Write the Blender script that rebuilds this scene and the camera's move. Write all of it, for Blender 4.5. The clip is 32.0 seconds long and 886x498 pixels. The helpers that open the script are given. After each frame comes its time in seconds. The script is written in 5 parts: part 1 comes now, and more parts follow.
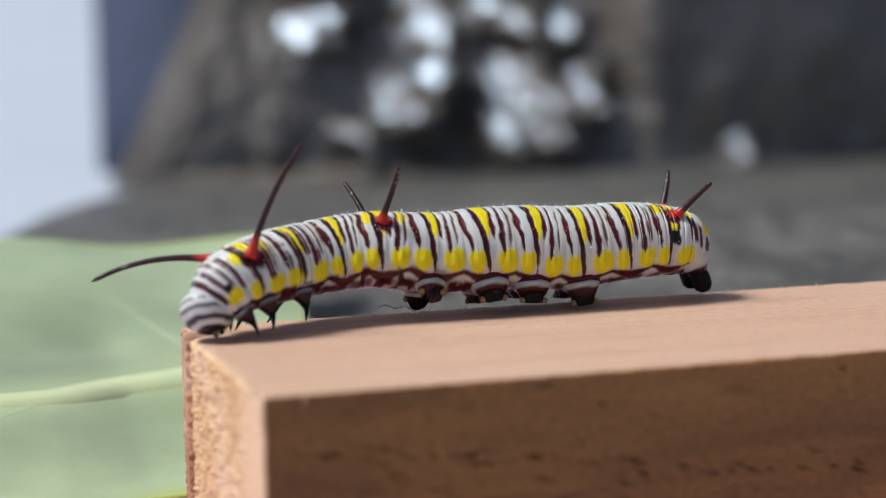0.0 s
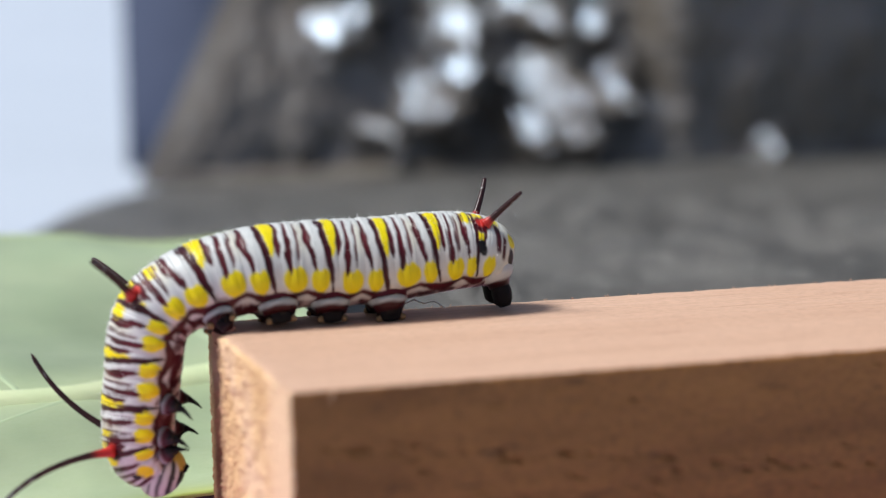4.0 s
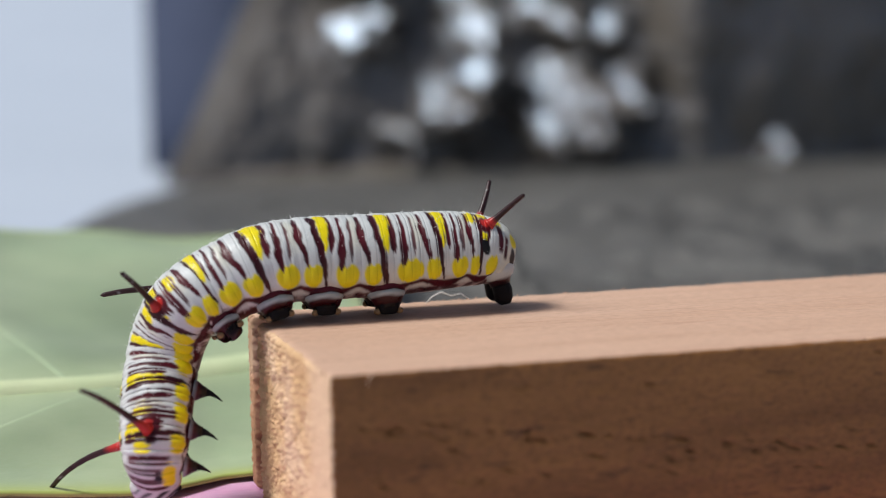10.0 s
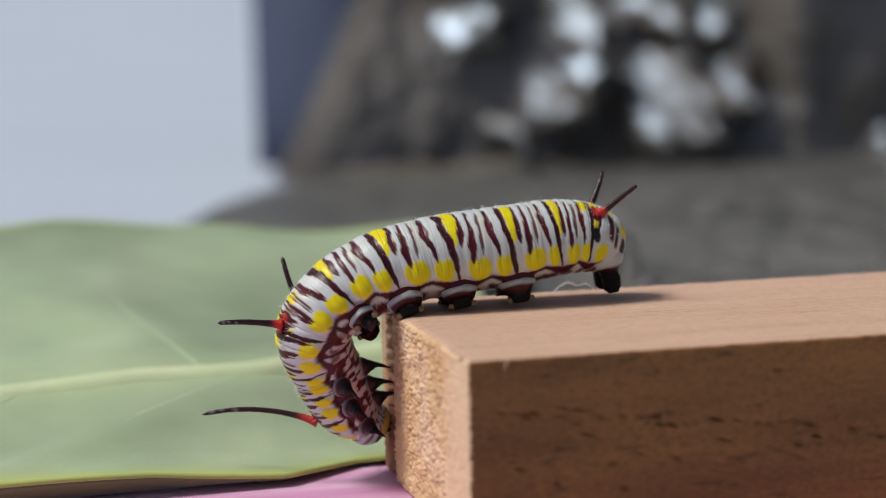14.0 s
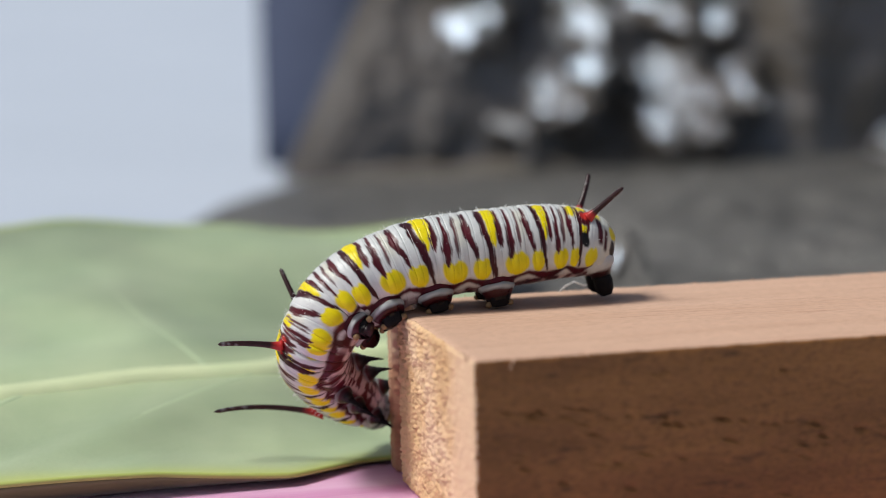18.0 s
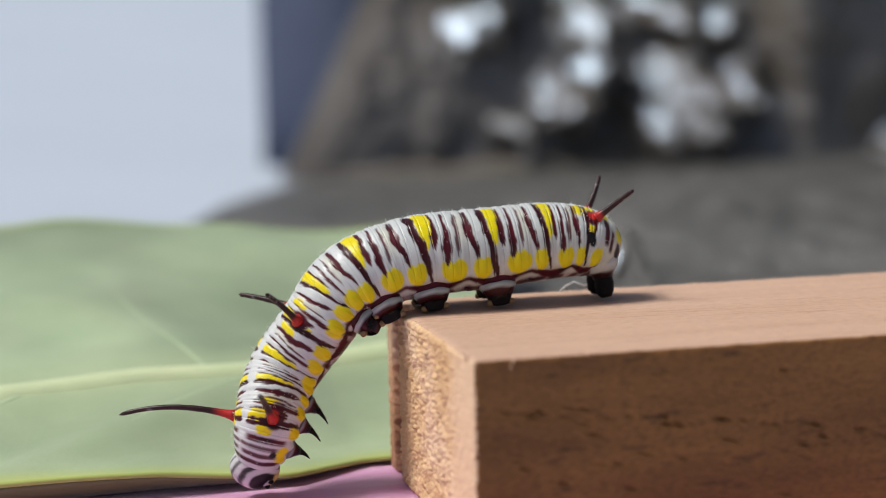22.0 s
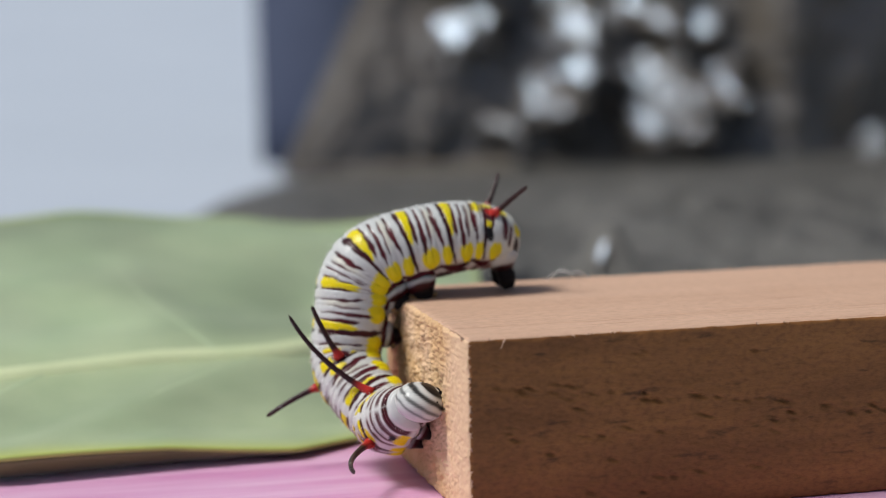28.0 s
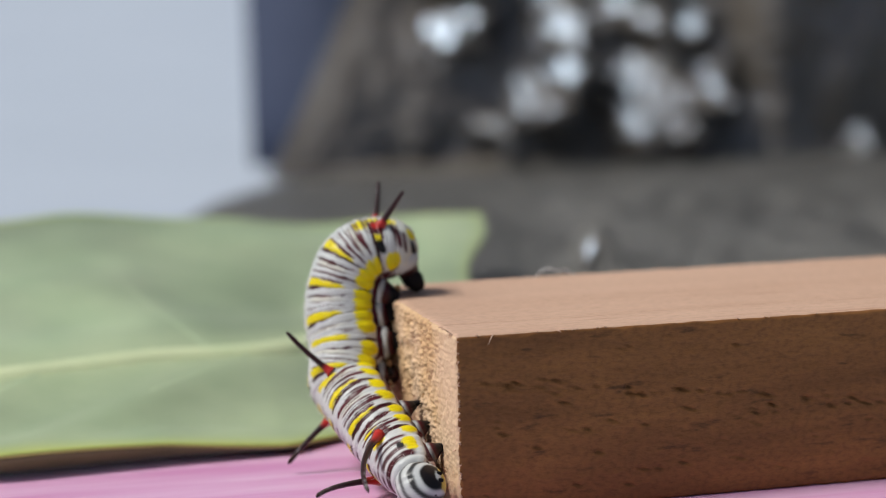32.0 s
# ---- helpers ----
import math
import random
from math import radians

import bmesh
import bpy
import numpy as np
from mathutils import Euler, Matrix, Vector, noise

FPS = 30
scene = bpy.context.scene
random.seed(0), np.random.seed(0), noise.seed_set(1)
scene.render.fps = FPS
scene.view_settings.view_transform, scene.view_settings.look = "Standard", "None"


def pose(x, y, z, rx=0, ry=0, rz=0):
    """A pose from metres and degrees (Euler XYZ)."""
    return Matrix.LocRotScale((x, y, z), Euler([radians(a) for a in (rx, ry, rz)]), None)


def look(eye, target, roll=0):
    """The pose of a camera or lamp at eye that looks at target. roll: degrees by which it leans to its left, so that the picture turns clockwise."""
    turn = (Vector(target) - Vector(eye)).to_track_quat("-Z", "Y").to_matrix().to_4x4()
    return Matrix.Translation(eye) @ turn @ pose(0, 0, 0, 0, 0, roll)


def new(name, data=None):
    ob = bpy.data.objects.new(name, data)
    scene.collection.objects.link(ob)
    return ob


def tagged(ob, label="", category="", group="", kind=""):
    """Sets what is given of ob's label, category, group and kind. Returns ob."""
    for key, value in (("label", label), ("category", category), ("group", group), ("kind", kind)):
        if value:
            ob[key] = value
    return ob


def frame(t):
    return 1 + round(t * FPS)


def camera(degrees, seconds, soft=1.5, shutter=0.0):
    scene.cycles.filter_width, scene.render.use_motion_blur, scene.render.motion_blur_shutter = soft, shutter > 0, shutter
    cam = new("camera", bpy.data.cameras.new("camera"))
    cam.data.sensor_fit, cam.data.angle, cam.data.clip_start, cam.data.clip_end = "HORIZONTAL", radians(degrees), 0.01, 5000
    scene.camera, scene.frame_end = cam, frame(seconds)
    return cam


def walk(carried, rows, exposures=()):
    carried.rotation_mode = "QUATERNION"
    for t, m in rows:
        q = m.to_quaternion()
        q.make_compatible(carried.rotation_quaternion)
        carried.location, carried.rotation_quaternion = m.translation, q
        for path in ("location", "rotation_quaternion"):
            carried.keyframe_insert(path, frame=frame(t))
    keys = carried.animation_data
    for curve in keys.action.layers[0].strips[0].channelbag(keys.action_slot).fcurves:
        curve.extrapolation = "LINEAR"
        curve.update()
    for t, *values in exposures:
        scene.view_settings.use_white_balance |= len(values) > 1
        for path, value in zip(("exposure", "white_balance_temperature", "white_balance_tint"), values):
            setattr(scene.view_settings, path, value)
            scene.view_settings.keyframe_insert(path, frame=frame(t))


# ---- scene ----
MM = 0.001
cam = camera(27.41, 32.0, soft=1.02)
cam.data.dof.use_dof = True
cam.data.dof.focus_distance = 0.1315
cam.data.dof.aperture_fstop = 23.0
walk(cam, [
    (0, look((-0.01873, -0.10081, 0.03493), (0.01481, 0.01331, 0.01912), -0.999)),
    (1, look((-0.01834, -0.10062, 0.03489), (0.01437, 0.01373, 0.01897), -1.396)),
    (2, look((-0.01824, -0.09944, 0.03468), (0.01414, 0.01500, 0.01877), -1.047)),
    (3, look((-0.01811, -0.09911, 0.03453), (0.01392, 0.01544, 0.01868), -0.994)),
    (3.5, look((-0.01813, -0.09892, 0.03447), (0.01378, 0.01566, 0.01860), -1.029)),
    (5.5, look((-0.02097, -0.10489, 0.03472), (0.01050, 0.00982, 0.01884), -1.104)),
    (6, look((-0.02129, -0.10588, 0.03480), (0.01014, 0.00884, 0.01896), -1.012)),
    (9.4, look((-0.02129, -0.10588, 0.03480), (0.01014, 0.00884, 0.01896), -1.012)),
    (10, look((-0.02158, -0.10665, 0.03508), (0.00945, 0.00818, 0.01928), -1.023)),
    (10.5, look((-0.02192, -0.10678, 0.03517), (0.00854, 0.00822, 0.01945), -1.074)),
    (11, look((-0.02363, -0.10831, 0.03524), (0.00515, 0.00711, 0.01949), -1.226)),
    (11.5, look((-0.02504, -0.10968, 0.03531), (0.00206, 0.00614, 0.01946), -1.491)),
    (12, look((-0.02522, -0.10973, 0.03521), (0.00113, 0.00626, 0.01933), -1.449)),
    (12.5, look((-0.02521, -0.10984, 0.03526), (0.00078, 0.00624, 0.01937), -1.378)),
    (13, look((-0.02521, -0.10990, 0.03523), (0.00046, 0.00625, 0.01939), -1.420)),
    (15.5, look((-0.02514, -0.10972, 0.03515), (-0.00043, 0.00664, 0.01931), -1.464)),
    (25.3, look((-0.02514, -0.10972, 0.03515), (-0.00043, 0.00664, 0.01931), -1.464)),
    (27.5, look((-0.02629, -0.11409, 0.03529), (-0.00135, 0.00222, 0.01946), -1.490)),
    (28, look((-0.02745, -0.11885, 0.03559), (-0.00220, -0.00261, 0.01972), -1.198)),
    (28.5, look((-0.02786, -0.12089, 0.03570), (-0.00239, -0.00470, 0.01987), -1.355)),
    (29.2, look((-0.02812, -0.12215, 0.03585), (-0.00241, -0.00602, 0.01997), -1.360)),
    (32, look((-0.02789, -0.12183, 0.03580), (-0.00208, -0.00571, 0.01998), -1.512)),
], exposures=[(0, 0.16, 6500, 6), (1, 0.17, 6500, 6), (2, 0.38, 6500, 6), (3.2, 0.38, 6500, 6), (6, 0.20, 6500, 6), (9.5, 0.10, 6520, 6), (12, -0.12, 6700, 6), (14.5, -0.14, 6710, 6), (17, 0.02, 6720, 6), (19, 0.04, 6720, 6), (25, 0.0, 6720, 6), (28, -0.10, 6700, 5.5), (32, -0.12, 6700, 5.5)])

# ---- daylight: high soft light from the side and behind the block ----
SUN_AZ, SUN_EL = radians(174), radians(57)     # azimuth from +x towards +y
world = bpy.data.worlds.new("daylight")
scene.world = world
world.use_nodes = True
wn = world.node_tree.nodes
sky = wn.new("ShaderNodeTexSky")
sky.sky_type = "NISHITA"
sky.sun_disc = False
sky.sun_elevation = SUN_EL
sky.sun_rotation = radians(90) - SUN_AZ
sky.air_density, sky.dust_density, sky.ozone_density = 0.8, 3.0, 1.0
wn["Background"].inputs["Strength"].default_value = 0.08
world.node_tree.links.new(sky.outputs[0], wn["Background"].inputs["Color"])
sun = new("sun", bpy.data.lights.new("sun", "SUN"))
sun.data.energy, sun.data.angle, sun.data.color = 3.2, radians(17), (0.985, 0.985, 1.0)
sun_dir = Vector((math.cos(SUN_AZ) * math.cos(SUN_EL), math.sin(SUN_AZ) * math.cos(SUN_EL), math.sin(SUN_EL)))
sun.matrix_world = look(sun_dir * 2, (0, 0, 0))


# ---- materials ----
def material(name, colour, rough=0.5, metal=0.0, spec=0.5):
    m = bpy.data.materials.new(name)
    m.use_nodes = True
    b = m.node_tree.nodes["Principled BSDF"]
    b.inputs["Base Color"].default_value = (*colour, 1)
    b.inputs["Roughness"].default_value = rough
    b.inputs["Metallic"].default_value = metal
    b.inputs["Specular IOR Level"].default_value = spec
    return m, m.node_tree, b


def add(nt, kind, **values):
    n = nt.nodes.new(kind)
    for key, v in values.items():
        if key in n.inputs:
            n.inputs[key].default_value = v
    return n


def coords(nt, scale=(1, 1, 1), turn=(0, 0, 0)):
    tc = nt.nodes.new("ShaderNodeTexCoord")
    mp = nt.nodes.new("ShaderNodeMapping")
    mp.inputs["Scale"].default_value = scale
    mp.inputs["Rotation"].default_value = [radians(a) for a in turn]
    nt.links.new(tc.outputs["Object"], mp.inputs["Vector"])
    return mp.outputs[0]


def noise_tex(nt, vec, scale, detail=4.0, rough=0.55, distort=0.0):
    n = add(nt, "ShaderNodeTexNoise", Scale=scale, Detail=detail, Roughness=rough, Distortion=distort)
    nt.links.new(vec, n.inputs["Vector"])
    return n.outputs["Fac"]


def ramp(nt, fac, stops):
    r = nt.nodes.new("ShaderNodeValToRGB")
    e = r.color_ramp.elements
    while len(e) < len(stops):
        e.new(0.5)
    for el, (p, c) in zip(e, stops):
        el.position = p
        el.color = (*c, 1) if len(c) == 3 else c
    nt.links.new(fac, r.inputs[0])
    return r.outputs[0]


def mix(nt, fac, a, b, kind="MIX"):
    m = nt.nodes.new("ShaderNodeMix")
    m.data_type, m.blend_type = "RGBA", kind
    for sock, v in ((m.inputs[0], fac), (m.inputs[6], a), (m.inputs[7], b)):
        if isinstance(v, bpy.types.NodeSocket):
            nt.links.new(v, sock)
        elif isinstance(v, tuple):
            sock.default_value = (*v, 1)
        else:
            sock.default_value = v
    return m.outputs[2]


def bump(nt, b, height, strength, distance):
    n = add(nt, "ShaderNodeBump", Strength=strength, Distance=distance)
    nt.links.new(height, n.inputs["Height"])
    nt.links.new(n.outputs[0], b.inputs["Normal"])
    return n


def skin_material():
    m, nt, b = material("caterpillar_skin", (0.7, 0.7, 0.7), 0.36, 0.0, 0.26)
    a = nt.nodes.new("ShaderNodeAttribute")
    a.attribute_name = "hide"
    v = coords(nt)
    n = noise_tex(nt, v, 900, 5)
    tint = ramp(nt, n, [(0.3, (0.86, 0.87, 0.9)), (0.7, (1.0, 1.0, 1.0))])
    nt.links.new(mix(nt, 1.0, a.outputs["Color"], tint, "MULTIPLY"), b.inputs["Base Color"])
    b.inputs["Subsurface Weight"].default_value = 0.0
    b.inputs["Subsurface Radius"].default_value = (0.0006, 0.0005, 0.0004)
    b.inputs["Subsurface Scale"].default_value = 1.0
    nt.links.new(ramp(nt, n, [(0.3, (0.26,) * 3), (0.75, (0.44,) * 3)]), b.inputs["Roughness"])
    bump(nt, b, noise_tex(nt, v, 4200, 3), 0.35, 0.00006)
    return m


def wood_material(name, light, dark, pore, grain=(16, 420, 420), turn=(0, 0, 0), pores=0.6, bump_d=0.00008, flecks=0.3):
    m, nt, b = material(name, light, 0.62, 0, 0.3)
    v = coords(nt, grain, turn)
    g = noise_tex(nt, v, 1.0, 8, 0.65, 0.6)
    broad = noise_tex(nt, coords(nt, (30, 60, 90)), 1.0, 3)
    fine = noise_tex(nt, coords(nt, (grain[0] * 6, grain[1] * 5, grain[2] * 5), turn), 1.0, 4)
    c = ramp(nt, g, [(0.28, dark), (0.5, tuple((p + q) / 2 for p, q in zip(light, dark))), (0.72, light)])
    c = mix(nt, 0.45, c, ramp(nt, broad, [(0.3, dark), (0.75, light)]))
    p = ramp(nt, fine, [(0.30, (1, 1, 1)), (0.40, (0, 0, 0))])
    pm = add(nt, "ShaderNodeMath")
    pm.operation = "MULTIPLY"
    pm.inputs[1].default_value = pores
    nt.links.new(p, pm.inputs[0])
    c = mix(nt, pm.outputs[0], c, pore)
    speck = noise_tex(nt, coords(nt, (0.55, 1, 1), turn), 3200, 3, 0.6)
    c = mix(nt, flecks, c, ramp(nt, speck, [(0.32, (0.62, 0.58, 0.55)), (0.5, (1.0, 1.0, 1.0)), (0.68, (1.22, 1.2, 1.18))]), "MULTIPLY")
    nt.links.new(c, b.inputs["Base Color"])
    h = mix(nt, 0.4 * flecks, mix(nt, 0.5, g, fine), speck)
    bump(nt, b, h, 0.55, bump_d)
    return m


def pit_material(name, light, dark, pore, scale=1500, smooth_to=0.0):
    """End grain: short open tubes and torn fibres."""
    m, nt, b = material(name, light, 0.75, 0, 0.2)
    v = coords(nt, (1, 1, 1))
    vo = add(nt, "ShaderNodeTexVoronoi", Scale=scale, Randomness=1.0)
    nt.links.new(v, vo.inputs["Vector"])
    g = noise_tex(nt, v, 320, 6, 0.6)
    c = ramp(nt, g, [(0.3, dark), (0.62, light)])
    c = mix(nt, ramp(nt, noise_tex(nt, v, 140, 3), [(0.5, (0, 0, 0)), (0.68, (0.4, 0.4, 0.4))]), c, (0.76, 0.57, 0.44))
    p = ramp(nt, vo.outputs["Distance"], [(0.16, (1, 1, 1)), (0.34, (0, 0, 0))])
    sel = ramp(nt, noise_tex(nt, v, 700, 2), [(0.48, (0, 0, 0)), (0.62, (0.8, 0.8, 0.8))])
    pmix = mix(nt, 1.0, p, sel, "MULTIPLY")
    if smooth_to:
        # planed smoother towards the near edge
        xyz = add(nt, "ShaderNodeSeparateXYZ")
        nt.links.new(v, xyz.inputs[0])
        wavy = add(nt, "ShaderNodeMath")
        wavy.operation = "MULTIPLY_ADD"
        nt.links.new(noise_tex(nt, v, 260, 4), wavy.inputs[0])
        wavy.inputs[1].default_value = 0.009
        nt.links.new(xyz.outputs[1], wavy.inputs[2])
        zone = ramp(nt, wavy.outputs[0], [(smooth_to, (0.12,) * 3), (smooth_to + 0.003, (1, 1, 1))])
        pmix = mix(nt, 1.0, pmix, zone, "MULTIPLY")
        c = mix(nt, zone, (0.68, 0.475, 0.315), c)
    nt.links.new(mix(nt, pmix, c, pore), b.inputs["Base Color"])
    h = mix(nt, 0.6, noise_tex(nt, v, 2600, 5, 0.7), vo.outputs["Distance"])
    bump(nt, b, h, 0.6, 0.00016)
    return m


SKIN = skin_material()
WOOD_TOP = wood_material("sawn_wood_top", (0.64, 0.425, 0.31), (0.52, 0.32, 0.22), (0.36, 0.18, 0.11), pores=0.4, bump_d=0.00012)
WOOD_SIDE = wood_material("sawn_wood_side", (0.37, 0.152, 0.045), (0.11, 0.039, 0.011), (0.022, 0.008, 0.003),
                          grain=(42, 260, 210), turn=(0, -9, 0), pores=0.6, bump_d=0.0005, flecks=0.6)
WOOD_END = pit_material("end_grain", (0.68, 0.455, 0.262), (0.56, 0.345, 0.178), (0.38, 0.19, 0.08), smooth_to=0.0085)

# torn far strip; its darker colour partly holds the caterpillar's shade
WOOD_TORN_SHADED = pit_material("torn_end_grain_shaded", (0.50, 0.27, 0.165), (0.30, 0.145, 0.08), (0.12, 0.045, 0.02))


def leaf_material():
    m, nt, b = material("leaf_skin", (0.2, 0.3, 0.15), 0.42, 0, 0.5)
    a = nt.nodes.new("ShaderNodeAttribute")
    a.attribute_name = "hide"
    n = noise_tex(nt, coords(nt), 90, 6, 0.6)
    f = noise_tex(nt, coords(nt), 900, 3)
    tint = ramp(nt, n, [(0.3, (0.82, 0.88, 0.84)), (0.7, (1.05, 1.03, 1.05))])
    nt.links.new(mix(nt, 1.0, a.outputs["Color"], tint, "MULTIPLY"), b.inputs["Base Color"])
    b.inputs["Sheen Weight"].default_value = 0.25
    bump(nt, b, f, 0.25, 0.0002)
    return m


LEAF = leaf_material()


def plastic_material(name, dark, light, rough, crumple=0.002):
    m, nt, b = material(name, light, rough, 0, 0.9)
    n = noise_tex(nt, coords(nt), 55, 5)
    nt.links.new(ramp(nt, n, [(0.3, dark), (0.7, light)]), b.inputs["Base Color"])
    nt.links.new(ramp(nt, n, [(0.3, (rough - 0.06,) * 3), (0.8, (rough + 0.12,) * 3)]), b.inputs["Roughness"])
    bump(nt, b, noise_tex(nt, coords(nt), 190, 5, 0.7), 0.7, crumple)
    return m


PLASTIC = plastic_material("grey_plastic_film", (0.102, 0.085, 0.068), (0.215, 0.186, 0.154), 0.20, 0.0005)
# blue put into the gloss to stand for the sky's reflection
PLASTIC.node_tree.nodes["Principled BSDF"].inputs["Specular Tint"].default_value = (0.60, 0.77, 1.0, 1)
# the bag's film again, colour darkened to offset light on its flat part
FILM_DARKENED = plastic_material("plastic_film_darkened", (0.052, 0.049, 0.044), (0.115, 0.107, 0.096), 0.42, 0.005)


def plain(name, c1, c2, scale, rough=0.5, spec=0.4, stretch=(1, 1, 1), relief=0.0002):
    m, nt, b = material(name, c1, rough, 0, spec)
    v = coords(nt, stretch)
    n = noise_tex(nt, v, scale, 6)
    nt.links.new(ramp(nt, n, [(0.3, c1), (0.7, c2)]), b.inputs["Base Color"])
    bump(nt, b, noise_tex(nt, v, scale * 7, 3), 0.3, relief)
    return m


PINK = plain("pink_plastic", (0.62, 0.24, 0.47), (0.80, 0.52, 0.70), 60, 0.35, 0.5, (0.4, 5, 1))
GROUND = plain("pale_floor", (0.46, 0.51, 0.59), (0.51, 0.56, 0.64), 6, 0.55, 0.3)
NAVY = plain("navy_cloth", (0.045, 0.056, 0.098), (0.07, 0.084, 0.135), 30, 0.8, 0.2)
SILK = plain("white_silk", (0.75, 0.74, 0.72), (0.85, 0.85, 0.85), 900, 0.5)


# ---- mesh helpers ----
def grid_faces(nu, nv, wrap=False):
    faces = []
    for j in range(nv - 1):
        for i in range(nu if wrap else nu - 1):
            k = (i + 1) % nu
            faces.append((j * nu + i, j * nu + k, (j + 1) * nu + k, (j + 1) * nu + i))
    return faces


def mesh_object(name, verts, faces, mat, parent=None, colours=None, smooth=True):
    me = bpy.data.meshes.new(name)
    me.from_pydata([tuple(v) for v in verts], [], faces)
    if colours is not None:
        at = me.color_attributes.new("hide", "FLOAT_COLOR", "POINT")
        flat = np.ones((len(colours), 4), dtype=np.float32)
        flat[:, :3] = np.asarray(colours)
        at.data.foreach_set("color", flat.ravel())
    me.materials.append(mat)
    if smooth:
        me.polygons.foreach_set("use_smooth", [True] * len(me.polygons))
    me.update()
    ob = new(name, me)
    ob.parent = parent
    return ob


def part(name, bm, mat, parent, label=""):
    me = bpy.data.meshes.new(name)
    bm.to_mesh(me)
    bm.free()
    me.materials.append(mat)
    me.polygons.foreach_set("use_smooth", [True] * len(me.polygons))
    ob = new(name, me)
    ob.parent = parent
    return tagged(ob, label) if label else ob


def smoothstep(a, b, x):
    t = np.clip((x - a) / (b - a), 0, 1)
    return t * t * (3 - 2 * t)


def wob(x, y, z):
    return noise.noise((x, y, z))


def tube(points, radii, sides=14):
    """Vertices and faces of a closed tapered tube along points."""
    pts = [Vector(p) for p in points]
    verts, ref = [], Vector((0.31, 0.95, 0.05))
    for i, p in enumerate(pts):
        d = (pts[min(i + 1, len(pts) - 1)] - pts[max(i - 1, 0)]).normalized()
        a = d.cross(ref).normalized()
        b = d.cross(a)
        for k in range(sides):
            w = 2 * math.pi * k / sides
            verts.append(p + (a * math.cos(w) + b * math.sin(w)) * radii[i])
    faces = grid_faces(sides, len(pts), True)
    faces.append(tuple(range(sides - 1, -1, -1)))
    faces.append(tuple((len(pts) - 1) * sides + k for k in range(sides)))
    return verts, faces


def closed_sheet(name, verts, nu, nv, back, mat, cols=None):
    """A sheet with a second face behind it and its rim closed."""
    top = len(verts)
    verts = verts + [back(v) for v in verts]
    f = grid_faces(nu, nv)
    g = f + [tuple(top + i for i in reversed(q)) for q in f]
    ring = [i for i in range(nu)] + [j * nu + nu - 1 for j in range(1, nv)] + \
           [(nv - 1) * nu + i for i in range(nu - 2, -1, -1)] + [j * nu for j in range(nv - 2, 0, -1)]
    for a, b in zip(ring, ring[1:] + ring[:1]):
        g.append((b, a, a + top, b + top))
    return mesh_object(name, verts, g, mat, None, cols + cols if cols else None)


# ---- ground, sheet under the block ----
def slab(name, x0, x1, y0, y1, z0, z1, mat, nx=8, ny=8, wave=0.0):
    """A board of its own thickness with a slightly uneven top."""
    xs, ys = np.linspace(x0, x1, nx), np.linspace(y0, y1, ny)
    v, n = [], nx * ny
    for z, top in ((z1, 1), (z0, 0)):
        for y in ys:
            for x in xs:
                v.append((x, y, z + top * wave * wob(x * 14, y * 14, 3.1)))
    f = grid_faces(nx, ny) + [tuple(n + i for i in reversed(q)) for q in grid_faces(nx, ny)]
    ring = [i for i in range(nx)] + [j * nx + nx - 1 for j in range(1, ny)] + \
           [(ny - 1) * nx + i for i in range(nx - 2, -1, -1)] + [j * nx for j in range(ny - 2, 0, -1)]
    for a, b in zip(ring, ring[1:] + ring[:1]):
        f.append((b, a, a + n, b + n))
    return mesh_object(name, v, f, mat, None, None, False)


def far_ground():
    """One sheet to the horizon that rises a little far off."""
    ys = [-400, -20, -2, -0.5, 0, 0.5, 1.0, 1.5, 2, 3, 5, 10, 20, 60, 150, 400]
    xs = [-400, -60, -20, -5, -2, -0.6, 0, 0.6, 2, 5, 20, 60, 400]
    v = [(x, y, -0.0012 + 0.045 * max(0.0, y - 1.2)) for y in ys for x in xs]
    n = len(v)
    v += [(x, y, z - 0.3) for x, y, z in v]
    f = grid_faces(len(xs), len(ys))
    return mesh_object("ground", v, f + [tuple(n + i for i in reversed(q)) for q in f], GROUND, None, None, False)


ground = far_ground()
tagged(ground, "pale blue-grey smooth floor in daylight", "floor", kind="structure")
pink = slab("pink_sheet", -0.42, 0.42, -0.005, 0.088, -0.0012, 0.0, PINK, 60, 40)
tagged(pink, "glossy pink plastic sheet lying under the wooden block", "sheet")


# ---- the wooden block ----
BX, BY, BZ = 118.0, 25.3, 13.0


